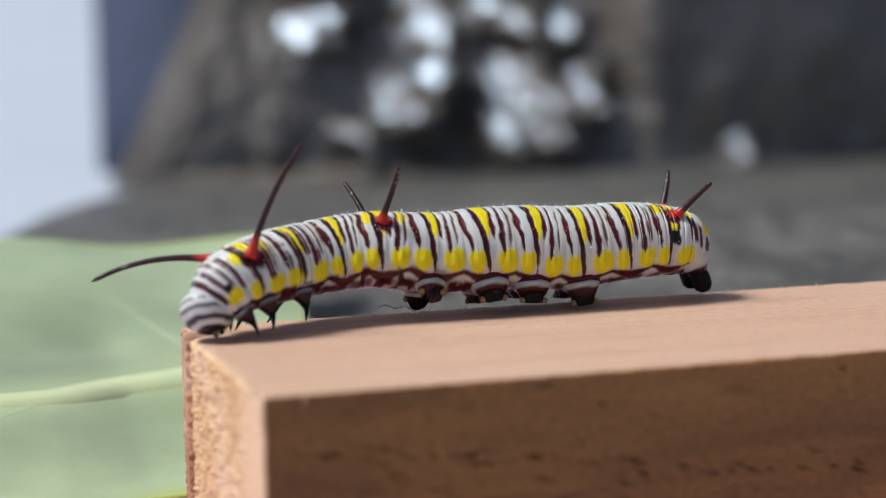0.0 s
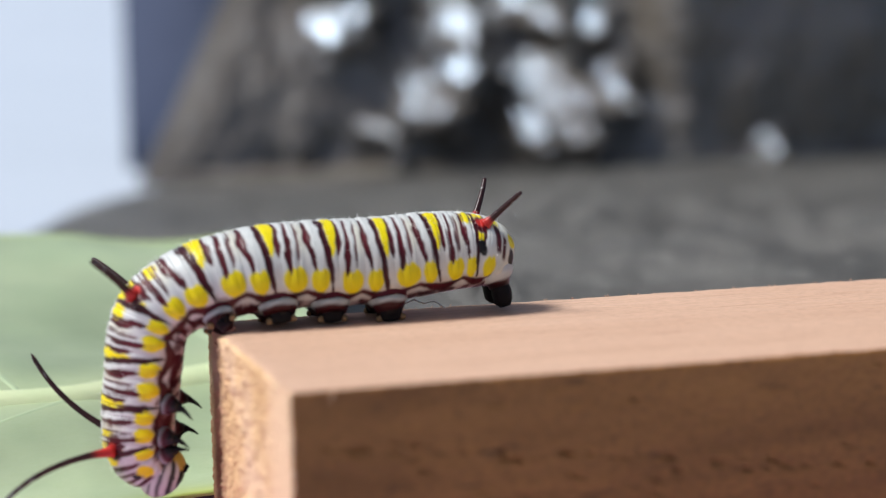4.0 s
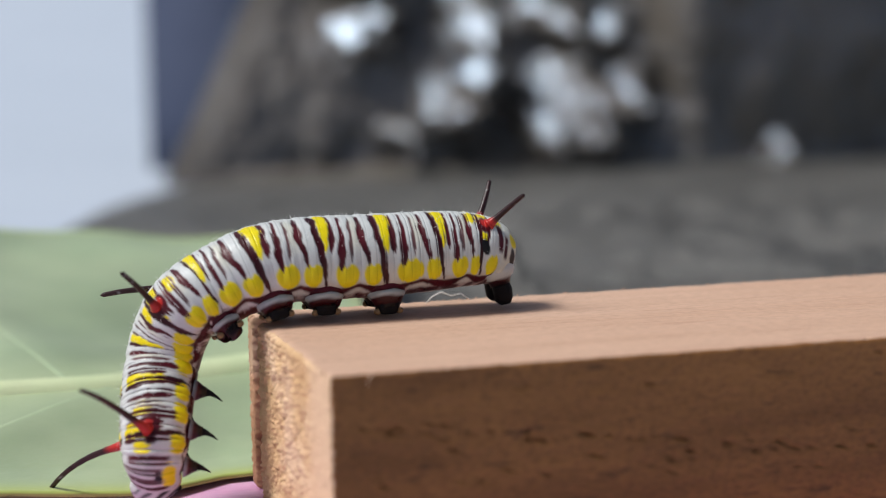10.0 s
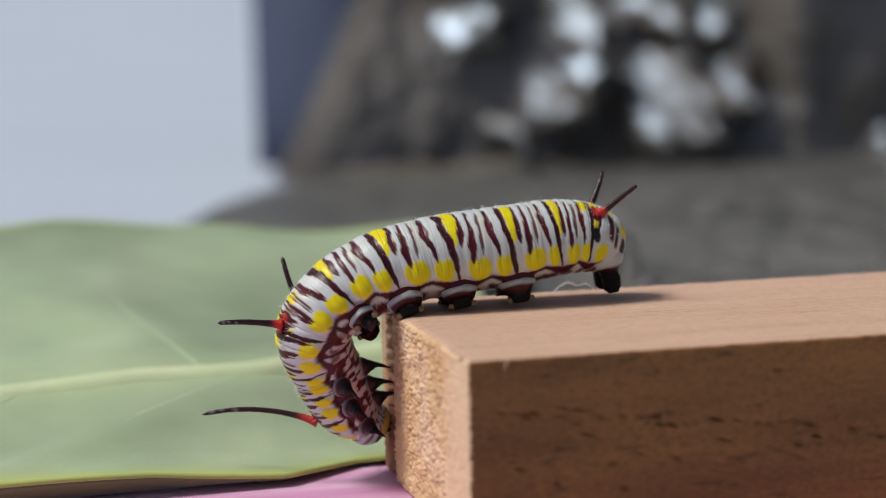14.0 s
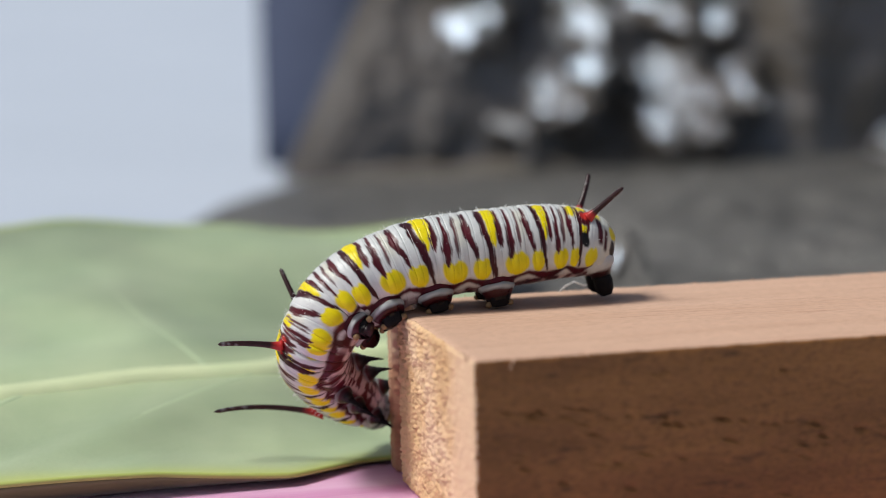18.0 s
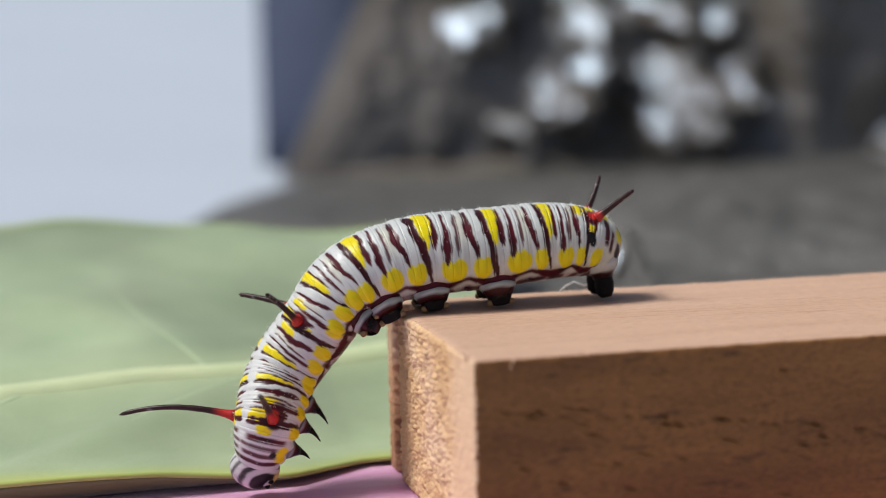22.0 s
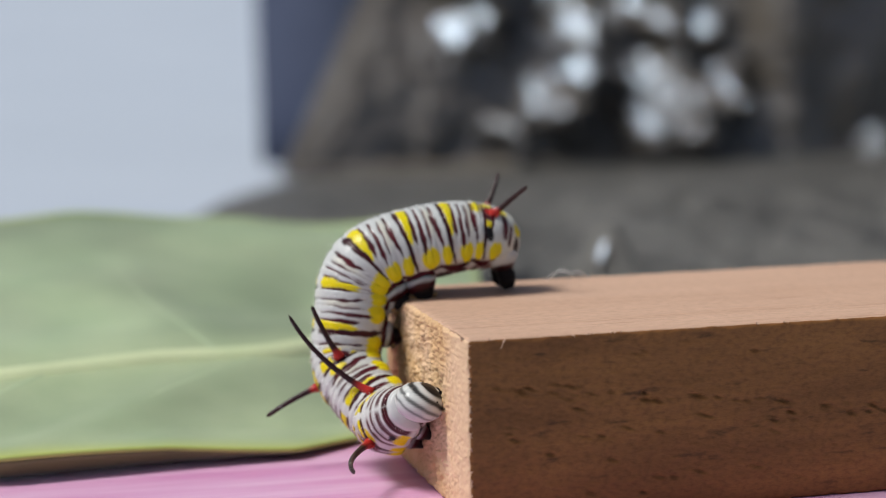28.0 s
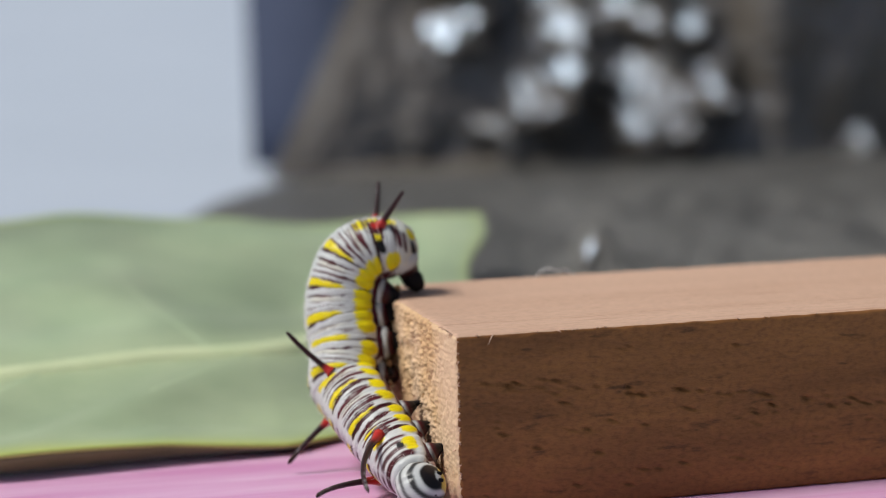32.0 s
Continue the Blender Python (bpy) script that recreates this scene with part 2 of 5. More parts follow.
def block_shape(p):
    """Rounded, torn edges and a saw groove down the cut end; millimetres."""
    x, y, z = p
    r = 0.35 + 0.16 * wob(x * 0.8, y * 0.8, z * 0.8)
    q = (min(max(x, r), BX - r), min(max(y, r), BY - r), min(max(z, r), BZ - r))
    d = Vector((x - q[0], y - q[1], z - q[2]))
    if sum(abs(c) > 1e-6 for c in d) > 1:
        d = d.normalized() * r
        x, y, z = q[0] + d.x, q[1] + d.y, q[2] + d.z
    n = 0.06 * wob(x * 1.1, y * 1.1, z * 1.1)
    z += 0.5 * n
    y += n
    end = max(0.0, 1 - x / 0.6)
    if end > 0:
        rough = 0.20 * wob(1, y * 1.31 + 0.4, z * 1.17) + 0.22 * wob(2, y * 3.7, z * 4.3 + 0.3 * y) + 0.14 * wob(3, y * 8.3, z * 9.1)
        rough *= (1 - 0.6 * smoothstep(20.0, 20.8, y)) * (0.4 + 0.6 * smoothstep(4.0, 8.0, y))
        edge = y + 0.28 * wob(5, 1, z * 1.7) + 0.05 * wob(6, 2, z * 6)
        groove = smoothstep(20.3, 21.2, edge) * (1 - smoothstep(22.6, 23.5, edge))
        x += end * (rough - 0.1 + 1.5 * groove + 0.25 * smoothstep(23.2, 23.6, edge))
        x += end * -0.048 * y
    return (x * MM, y * MM, z * MM)


def ends(length, fine, step):
    """Stations with close steps at both ends."""
    inner = list(np.arange(fine * 4, length - fine * 4 + 1e-6, step))
    return [0, fine, 2 * fine, 3 * fine] + inner + [length - 3 * fine, length - 2 * fine, length - fine, length]


def block():
    xs = [0, 0.12, 0.24, 0.36, 0.5] + list(np.arange(0.7, 62, 0.2)) + list(np.arange(62, BX - 1, 3.0)) + [BX - 0.4, BX]
    ys, zs = ends(BY, 0.11, 0.2), ends(BZ, 0.11, 0.1)
    pits = random.Random(11)
    holes = []
    for k in range(130):
        if k < 55:
            x = pits.uniform(2, 60)
            holes.append((x, 9.6 - 0.105 * x + pits.gauss(0, 0.3), pits.uniform(0.25, 0.7), pits.uniform(0.08, 0.15), pits.uniform(0.1, 0.5)))
        else:
            at = (pits.uniform(0.5, 60), BZ * pits.choice((0.60, 0.5, 0.42, 0.38, 0.27, 0.15, 0.9)) + pits.gauss(0, 0.5))
            holes.append((*at, pits.uniform(0.25, 0.8), pits.uniform(0.07, 0.12), pits.uniform(0.08, 0.35)))
    verts, faces, mats, index = [], [], [], {}

    def vid(p, inward=0.0):
        key = tuple(round(c, 4) for c in p)
        if key not in index:
            q = list(block_shape(p))
            if inward:
                q[1] += inward * MM
            index[key] = len(verts)
            verts.append(q)
        return index[key]

    def face_grid(A, B, put, mat, deep=None):
        ids = [[vid(put(a, b), deep(a, b) if deep else 0.0) for a in A] for b in B]
        for j in range(len(B) - 1):
            for i in range(len(A) - 1):
                faces.append((ids[j][i], ids[j][i + 1], ids[j + 1][i + 1], ids[j + 1][i]))
                mats.append(mat)

    hx = np.array(holes)

    def depth(a, b):
        if a < 0.6 or b < 0.6 or b > BZ - 0.6:
            return 0.0
        along = a - hx[:, 0]
        across = (b - hx[:, 1]) + 0.34 * along
        w = np.exp(-(along / hx[:, 2]) ** 2 * 2 - (across / hx[:, 3]) ** 2)
        return float(min((w * hx[:, 4]).sum(), 0.7))

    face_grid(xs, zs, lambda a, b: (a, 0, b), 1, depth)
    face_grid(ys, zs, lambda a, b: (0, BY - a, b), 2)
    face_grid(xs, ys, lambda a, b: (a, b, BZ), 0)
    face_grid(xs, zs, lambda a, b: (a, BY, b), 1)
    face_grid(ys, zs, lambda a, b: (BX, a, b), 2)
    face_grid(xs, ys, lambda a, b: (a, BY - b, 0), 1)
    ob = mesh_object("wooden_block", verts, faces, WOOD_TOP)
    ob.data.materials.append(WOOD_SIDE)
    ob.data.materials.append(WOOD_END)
    ob.data.materials.append(WOOD_TORN_SHADED)
    # far strip of the cut end: torn grain with shade in its colour
    mats = [3 if m == 2 and sum(verts[i][1] for i in f) / 4 > 0.0206 and verts[f[0]][0] < 0.01 else m for m, f in zip(mats, faces)]
    ob.data.polygons.foreach_set("material_index", mats)
    bm = bmesh.new()
    bm.from_mesh(ob.data)
    bmesh.ops.recalc_face_normals(bm, faces=bm.faces)
    bm.to_mesh(ob.data)
    bm.free()
    return tagged(ob, "rough-sawn reddish wooden block with a torn pale cut end", "wood block")


wooden_block = block()


def splinters():
    """Torn fibres standing off the sawn edges."""
    rnd = random.Random(21)
    spots = [((2.6, 0.0, 12.95), (-0.6, -0.5, -0.75), 0.8)]
    for _ in range(20):
        spots.append(((rnd.uniform(0.3, 46), 0.08, 12.93), (rnd.uniform(-1, 1), -0.6, rnd.uniform(-0.4, 0.6)), rnd.uniform(0.12, 0.32)))
    for _ in range(40):
        spots.append(((-0.05, rnd.uniform(0.2, 20), rnd.choice((12.9, 12.9, rnd.uniform(1, 12)))), (-0.7, rnd.uniform(-1, 1), rnd.uniform(-0.5, 0.8)), rnd.uniform(0.15, 0.45)))
    for _ in range(34):
        spots.append(((0.1, 0.05, rnd.uniform(0.5, 12.6)), (-0.6, -0.7, rnd.uniform(-0.8, 0.8)), rnd.uniform(0.15, 0.45)))
    for _ in range(30):
        spots.append(((rnd.uniform(2, 60), 25.2, 12.95), (rnd.uniform(-1, 1), 0.2, rnd.uniform(0.2, 1)), rnd.uniform(0.1, 0.3)))
    for at, way, length in spots:
        p, w = Vector(at), Vector(way).normalized()
        q = p + w * length + Vector((0, 0, -0.1 * length))
        v, f = tube([p * MM, (p + w * length * 0.5) * MM, q * MM], [0.06 * MM, 0.045 * MM, 0.012 * MM], 5)
        mesh_object("splinter", v, f, WOOD_TOP, wooden_block)


splinters()


# ---- the leaf behind the block ----
def leaf_front(x):
    return float(np.interp(x, (-88, -32, -19, -9, -3, 30), (31, 20.2, 21.4, 21.7, 25.8, 26.2)))


def leaf_lift(x):
    return float(np.interp(x, (-88, -32, -19, -9, -3, 30), (3.2, 2.2, 1.9, 1.1, 0.6, 0.6)))


def leaf_back(x):
    return 85.0 + 2.0 * math.sin(x * 0.045) - 0.004 * (x + 30) ** 2 * (1 if x < -30 else 0)


def leaf_rib(x):
    return 0.27 + 0.0030 * (x + 30)


LEAF_VEINS = [(-78, 1), (-55, 1), (-33, 1), (-13, 1), (6, 1), (-70, -1), (-47, -1), (-27, -1), (-8, -1)]


def leaf_point(x, v, u=0.5):
    """Place on the blade, millimetres: x along the midrib, v from the front rim (0) to the lifted far rim (1)."""
    taper = 1 - 0.75 * float(smoothstep(0.16, 0.0, u))
    yf, yb = leaf_front(x), leaf_back(x)
    k = leaf_rib(x)
    mid = yf + (yb - yf) * k
    yf, yb = mid + (yf - mid) * taper, mid + (yb - mid) * taper
    y = yf + (yb - yf) * v
    z = leaf_lift(x) + 11.9 * v ** 1.05 + 1.0 * math.exp(-((x + 22) / 12) ** 2) * v * v - 0.0012 * max(0, x) ** 2 * v
    z += (1.2 * wob(x * 0.035, y * 0.035, 1.7) + 0.55 * wob(x * 0.085, y * 0.085, 6.3)) * min(1, 4 * v)
    z += 0.15 * math.sin(x * 0.22 + 1) * math.exp(-(v / 0.06) ** 2)
    side = 0.0
    for vx, s in LEAF_VEINS:
        run = (v - k) * s
        if run > 0:
            t = run * (yb - yf)
            side = max(side, math.exp(-((x - vein_x(vx, s, t)) / 5.0) ** 2))
    z -= 0.55 * (1 - side) * min(1.0, abs(v - k) * 6) * min(1, v * 12)
    return x, y, z, yb - yf, k


def vein_x(vx, s, t):
    return vx - t * (0.42 if s > 0 else 1.5) + 0.003 * t * t


def leaf():
    """A broad leaf on the sheet, its far side lifted."""
    nu, nv, x0 = 150, 110, -88.0
    thing = new("leaf")
    thing.location = (-0.03, 0.05, 0.0)
    verts, cols = [], []
    for j in range(nv):
        v = j / (nv - 1)
        for i in range(nu):
            u = i / (nu - 1)
            x = x0 + (5 + 18.5 * v - x0) * u
            if u > 0.97:
                x += 0.7 * math.sin(v * 16) * (u - 0.97) / 0.03
            x, y, z, width, k = leaf_point(x, v, u)
            rim = math.exp(-(v / 0.028) ** 2) + math.exp(-((1 - v) / 0.012) ** 2) + 0.5 * math.exp(-((1 - u) / 0.01) ** 2)
            base = np.array((0.335, 0.405, 0.235)) * (1 + 0.42 * wob(x * 0.055, y * 0.055, 9.0) + 0.20 * wob(x * 0.12, y * 0.12, 4.0) + 0.08 * wob(x * 0.3, y * 0.3, 2.0))
            near = math.exp(-((v - k) * width / 3.5) ** 2)
            c = base + (np.array((0.46, 0.53, 0.29)) - base) * 0.75 * near
            c = c + (np.array((0.44, 0.50, 0.12)) - c) * min(1, rim)
            verts.append((x * MM, y * MM, z * MM))
            cols.append(c)
    blade = closed_sheet("blade", verts, nu, nv, lambda p: (p[0], p[1], p[2] - 0.0003), LEAF, cols)
    blade.parent = thing
    blade.location = -thing.location

    def ridge(name, path, r0, r1, colour):
        pts = [Vector(p) * MM for p in path]
        n = len(pts)
        v, f = tube(pts, [(r0 + (r1 - r0) * k / (n - 1)) * MM for k in range(n)], 10)
        ob = mesh_object(name, v, f, LEAF, thing, [np.array(colour) * (1 + 0.1 * wob(q.x * 300, q.y * 300, 1.0)) for q in v])
        ob.location = -thing.location
        return ob

    path = []
    for i in range(60):
        u = i / 59
        x = -86 + 96 * u
        p = leaf_point(x, leaf_rib(x), (x - x0) / 100)
        path.append((p[0], p[1], p[2] - 1.55))
    # dark strip added from the front rim down, coloured as the shade below it
    shade_pts = []
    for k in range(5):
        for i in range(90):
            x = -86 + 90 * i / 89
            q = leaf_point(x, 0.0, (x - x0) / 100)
            shade_pts.append((q[0] * MM, (q[1] + 0.5 * k / 4 + 1.2 * (k / 4) ** 2) * MM, (q[2] - 0.25 - (q[2] - 0.4) * (k / 4) * 0.93) * MM))
    skirt = closed_sheet("rim_shade_strip", shade_pts, 90, 5, lambda c: (c[0], c[1] + 0.0004, c[2]), LEAF, [np.array((0.15, 0.15, 0.05))] * len(shade_pts))
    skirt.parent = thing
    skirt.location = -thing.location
    tagged(skirt, "dark strip standing for the shade under the rim")
    tagged(ridge("midrib", path, 1.5, 2.3, (0.66, 0.72, 0.42)), "pale yellow-green midrib")
    for vx, s in LEAF_VEINS:
        path = []
        for i in range(24):
            t = 52 * i / 23 if s > 0 else 19 * i / 23
            x = vein_x(vx, s, t)
            k, w = leaf_rib(x), leaf_back(x) - leaf_front(x)
            v = k + s * t / w
            if x < -84 or not 0.02 < v < 0.97 or x > 4 + 18 * v:
                break
            p = leaf_point(x, v, (x - x0) / 100)
            path.append((p[0], p[1], p[2] - 0.46))
        if len(path) > 4:
            ridge("vein", path, 0.55, 0.4, (0.43, 0.52, 0.31))
    return tagged(thing, "broad dull-green leaf with a pale midrib, lying on a pink sheet", "leaf")


leaf()


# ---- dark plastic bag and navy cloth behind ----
# creases fitted to the camera's view, turned to mirror the sun at it: x, z, half width, half height (mm), lean off that
# angle sideways and upwards, turn (degrees)
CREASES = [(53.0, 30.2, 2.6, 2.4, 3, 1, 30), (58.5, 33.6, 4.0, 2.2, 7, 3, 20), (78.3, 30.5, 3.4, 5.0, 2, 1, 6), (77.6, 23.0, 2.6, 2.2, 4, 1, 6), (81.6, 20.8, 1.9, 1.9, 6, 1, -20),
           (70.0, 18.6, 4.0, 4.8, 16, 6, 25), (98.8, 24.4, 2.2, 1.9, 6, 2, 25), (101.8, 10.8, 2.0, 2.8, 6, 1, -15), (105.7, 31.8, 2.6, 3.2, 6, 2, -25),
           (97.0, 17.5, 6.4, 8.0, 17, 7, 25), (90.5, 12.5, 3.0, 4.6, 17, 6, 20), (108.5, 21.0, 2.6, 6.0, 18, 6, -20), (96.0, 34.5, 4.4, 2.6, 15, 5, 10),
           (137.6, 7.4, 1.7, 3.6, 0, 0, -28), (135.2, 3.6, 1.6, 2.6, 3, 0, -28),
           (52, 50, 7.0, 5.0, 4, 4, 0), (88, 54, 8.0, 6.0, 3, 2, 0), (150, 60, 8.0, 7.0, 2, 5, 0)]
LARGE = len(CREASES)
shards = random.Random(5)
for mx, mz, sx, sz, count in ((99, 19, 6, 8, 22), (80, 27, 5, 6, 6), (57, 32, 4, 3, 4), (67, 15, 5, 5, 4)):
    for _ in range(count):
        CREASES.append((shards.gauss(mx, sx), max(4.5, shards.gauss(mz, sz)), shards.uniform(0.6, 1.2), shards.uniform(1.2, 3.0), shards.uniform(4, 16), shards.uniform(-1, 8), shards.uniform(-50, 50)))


def overhang(x, h):
    """How far the film leans forward beside the bright creases."""
    across = float(smoothstep(109, 124, x)) * (1 - float(smoothstep(230, 280, x)))
    return across * (-0.52 * min(h, 60) + 2.2 * wob(x * 0.13, h * 0.02, 12.0) * float(smoothstep(0, 8, h)))


def plastic_bag():
    """A crumpled dark film: flat towards the block, heaped up behind."""
    nu, nv, flat = 420, 300, 100
    verts = []
    planes = []
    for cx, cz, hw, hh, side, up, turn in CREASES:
        # mirror angle between the sun and the camera's place
        to_camera = (Vector((-0.025, -0.11, 0.035)) - Vector((cx, 238, cz)) * MM).normalized()
        n = (to_camera + sun_dir).normalized()
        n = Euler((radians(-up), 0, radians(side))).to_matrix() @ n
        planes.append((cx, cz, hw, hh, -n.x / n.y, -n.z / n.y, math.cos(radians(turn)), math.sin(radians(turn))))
    P = np.array(planes)
    for j in range(nv):
        for i in range(nu):
            u = i / (nu - 1)
            if j < flat:
                q = j / flat
                y = 64 + 164 * q
                left = float(np.interp(y, (64, 100, 150, 195, 215, 228), (22, -12, -16, -3, 7, 16)))
                x = left + (330 - left) * u ** 1.25
                z = 0.4 + 3.2 * float(smoothstep(0, 0.05, u)) + 1.6 * float(smoothstep(0, 0.05, u)) * abs(wob(x * 0.05, y * 0.05, 2.0)) * (1 - q * q)
                low = 1 - float(smoothstep(0.45, 0.9, q))
                z += low * (4.0 * abs(wob(x * 0.024, y * 0.03, 5.0)) + 1.8 * abs(wob(x * 0.11, y * 0.09, 8.0))) * float(smoothstep(0.08, 0.3, u))
                for fx, fy, r in ((36.0, 83.0, 2.3),):
                    d2 = ((x - fx) / r) ** 2 + ((y - fy) / (1.6 * r)) ** 2
                    if d2 < 3:
                        w = 1 - float(smoothstep(0.8, 3, d2))
                        z += w * max(-3.0, min(6.0, 1.5 + 0.86 * (x - fx) + 0.92 * (y - fy)))
            else:
                q = (j - flat) / (nv - 1 - flat)
                h = 110 * q ** 1.25
                x = 16 + 0.56 * h + (330 - 16 - 0.56 * h) * u ** 1.25
                edge = float(smoothstep(0.0, 0.06, u))
                y = 227 + 0.45 * h + 2 * (1 - edge)
                z = 3.8 + h
                calm = 1 - 0.65 * float(smoothstep(108, 132, x))
                fold = 8 - 8 * calm + calm * 12 * abs(wob(x * 0.03, z * 0.026, 2.0)) + calm * 7 * abs(wob(x * 0.07, z * 0.06, 7.0)) + calm * 3.0 * abs(wob(x * 0.14, z * 0.12, 3.0))
                y += overhang(x, h)
                y -= float(smoothstep(0.0, 0.2, u)) * float(smoothstep(0, 0.05, q)) * (fold - 8)
                xw = x + 3.6 * wob(x * 0.16, z * 0.16, 31.0) + 1.6 * wob(x * 0.5, z * 0.5, 33.0)
                zw = z + 3.6 * wob(x * 0.16, z * 0.16, 41.0) + 1.6 * wob(x * 0.5, z * 0.5, 43.0)
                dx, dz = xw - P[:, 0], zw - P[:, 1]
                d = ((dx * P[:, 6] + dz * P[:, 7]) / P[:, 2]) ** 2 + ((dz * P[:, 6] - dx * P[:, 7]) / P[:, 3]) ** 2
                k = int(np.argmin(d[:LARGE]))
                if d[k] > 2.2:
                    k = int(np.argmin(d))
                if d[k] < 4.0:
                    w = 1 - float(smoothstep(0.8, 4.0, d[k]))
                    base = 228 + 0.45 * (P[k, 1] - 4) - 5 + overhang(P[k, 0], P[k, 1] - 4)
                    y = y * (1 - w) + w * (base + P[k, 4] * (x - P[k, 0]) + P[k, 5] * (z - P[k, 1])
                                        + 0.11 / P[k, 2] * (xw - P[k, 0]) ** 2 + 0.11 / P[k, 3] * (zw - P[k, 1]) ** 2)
                # fine crumpling of the thin film
                y += edge * float(smoothstep(0, 0.04, q)) * (0.55 * wob(x * 0.42, z * 0.42, 51.0) + 0.32 * wob(x * 0.85, z * 0.85, 57.0))
            verts.append((x * MM, y * MM, z * MM))
    back = lambda v: (v[0] + 0.0004, v[1] + 0.0010, max(v[2] - 0.0008, 0.0001))
    # flat part of the film, in the copy darkened against the sun
    low = closed_sheet("flat_film_darkened", verts[:nu * flat], nu, flat, back, FILM_DARKENED)
    tagged(low, "wrinkled grey film spread flat on the floor, darkened to offset the light on it", "sheet")
    # a flattened glossy ball added on the film, turned to glint at the camera
    spot = min(verts[:nu * flat], key=lambda v: (v[0] - 0.036) ** 2 + (v[1] - 0.083) ** 2)
    bm = bmesh.new()
    bmesh.ops.create_uvsphere(bm, u_segments=24, v_segments=12, radius=1.0)
    n = Vector((-0.84, -0.89, 0.97)).normalized()
    across = Vector((0.73, -0.69, 0)).normalized()
    rise = n.cross(across)
    for q in bm.verts:
        c = q.co.copy()
        q.co = Vector(spot) + (across * c.x * (1.0 + 0.25 * c.y) + rise * c.y * 2.2 + n * (c.z * 0.35 + 0.35)) * MM
    part("fold", bm, PLASTIC, low, "smooth shiny fold, added and turned to glint at the camera")
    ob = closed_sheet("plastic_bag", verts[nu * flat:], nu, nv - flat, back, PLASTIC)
    return tagged(ob, "crumpled grey plastic bag, creases turned to shine at the camera, on flat darkened film", "plastic bag")


plastic_bag()


def navy_cloth():
    """Dark blue cloth hanging in soft upright folds."""
    nu, nv = 40, 20
    verts = []
    for side in (0, 1):
        for j in range(nv):
            for i in range(nu):
                z = -1.2 + 260 * j / (nv - 1)
                x = 23.5 + 0.055 * z + 105 * i / (nu - 1)
                y = 300 + 0.47 * z + 14 * math.exp(-i / 2.0) + 5 * math.sin(x * 0.11) + 3 * math.sin(x * 0.05 + z * 0.01) + side * 4
                verts.append((x * MM, y * MM, z * MM))
    n = nu * nv
    f = grid_faces(nu, nv)
    g = f + [tuple(n + i for i in reversed(q)) for q in f]
    ring = [i for i in range(nu)] + [j * nu + nu - 1 for j in range(1, nv)] + \
           [(nv - 1) * nu + i for i in range(nu - 2, -1, -1)] + [j * nu for j in range(nv - 2, 0, -1)]
    for a, b in zip(ring, ring[1:] + ring[:1]):
        g.append((b, a, a + n, b + n))
    return tagged(mesh_object("navy_cloth", verts, g, NAVY), "dark navy cloth hanging upright behind the plastic bag", "cloth")


navy_cloth()


# ---- the caterpillar ----
WHITE = np.array((0.61, 0.616, 0.594))
MAROON = np.array((0.066, 0.0055, 0.0105))
BLACK = np.array((0.009, 0.007, 0.008))
YELLOW = np.array((0.80, 0.645, 0.008))
RED = np.array((0.48, 0.03, 0.025))
PINKISH = np.array((0.62, 0.47, 0.47))
# segment borders from the head backwards, millimetres
SEG = [2.0, 4.2, 6.6, 9.2, 12.2, 15.5, 19.9, 24.4, 28.8, 32.7, 35.6, 38.0, 40.0]
NAMES = ["T1", "T2", "T3", "A1", "A2", "A3", "A4", "A5", "A6", "A7", "A8", "A9"]
R_S = [1.2, 2.2, 3.4, 5.4, 8.0, 10.7, 14.0, 17.0, 21.0, 29.0, 33.0, 35.6, 37.4, 38.6, 39.4, 39.95]
R_V = [1.45, 1.85, 2.2, 2.52, 2.7, 2.78, 2.85, 2.98, 3.12, 3.16, 3.08, 2.9, 2.64, 2.24, 1.6, 0.1]


def table(*knots):
    """Values for each degree from the back (0) to the belly (180)."""
    return [float(v) for v in np.interp(range(181), [k[0] for k in knots], [k[1] for k in knots])]


# stripes of one segment: where they run and how wide they are, by the angle down from the back
STRIPES = [
    (table((8, 0.285), (30, 0.30), (55, 0.335), (90, 0.395), (125, 0.45)), table((4, 0), (9, 0.036), (22, 0.046), (40, 0.048), (85, 0.048), (108, 0.036), (126, 0.020), (132, 0))),
    (table((10, 0.57), (40, 0.57), (75, 0.555)), table((7, 0), (12, 0.016), (34, 0.024), (58, 0.040), (70, 0.036), (80, 0))),
    (table((10, 0.735), (97, 0.71)), table((7, 0), (12, 0.016), (40, 0.026), (76, 0.045), (90, 0.038), (99, 0))),
    (table((20, 0.88), (60, 0.875), (90, 0.865)), table((14, 0), (24, 0.015), (60, 0.025), (76, 0.020), (88, 0))),
    (table((10, 1.035), (42, 1.04), (58, 1.055), (78, 1.115), (94, 1.145)), table((7, 0), (13, 0.018), (34, 0.034), (50, 0.050), (68, 0.046), (84, 0.032), (95, 0))),
]
OVAL = (table((0, 0.435), (20, 0.438), (44, 0.442), (80, 0.45)), table((8, 0), (10, 0.07), (14, 0.115), (24, 0.15), (40, 0.14), (56, 0.095), (70, 0.045), (79, 0)))


def step(a, b, x):
    t = (x - a) / (b - a)
    t = 0.0 if t < 0 else 1.0 if t > 1 else t
    return t * t * (3 - 2 * t)


def place_of(s):
    k = 0
    while k < len(SEG) - 2 and s >= SEG[k + 1]:
        k += 1
    return k, (s - SEG[k]) / (SEG[k + 1] - SEG[k])


def band(v, centre, half, soft=0.03):
    return 1 - step(half - soft, half + soft, abs(v - centre))


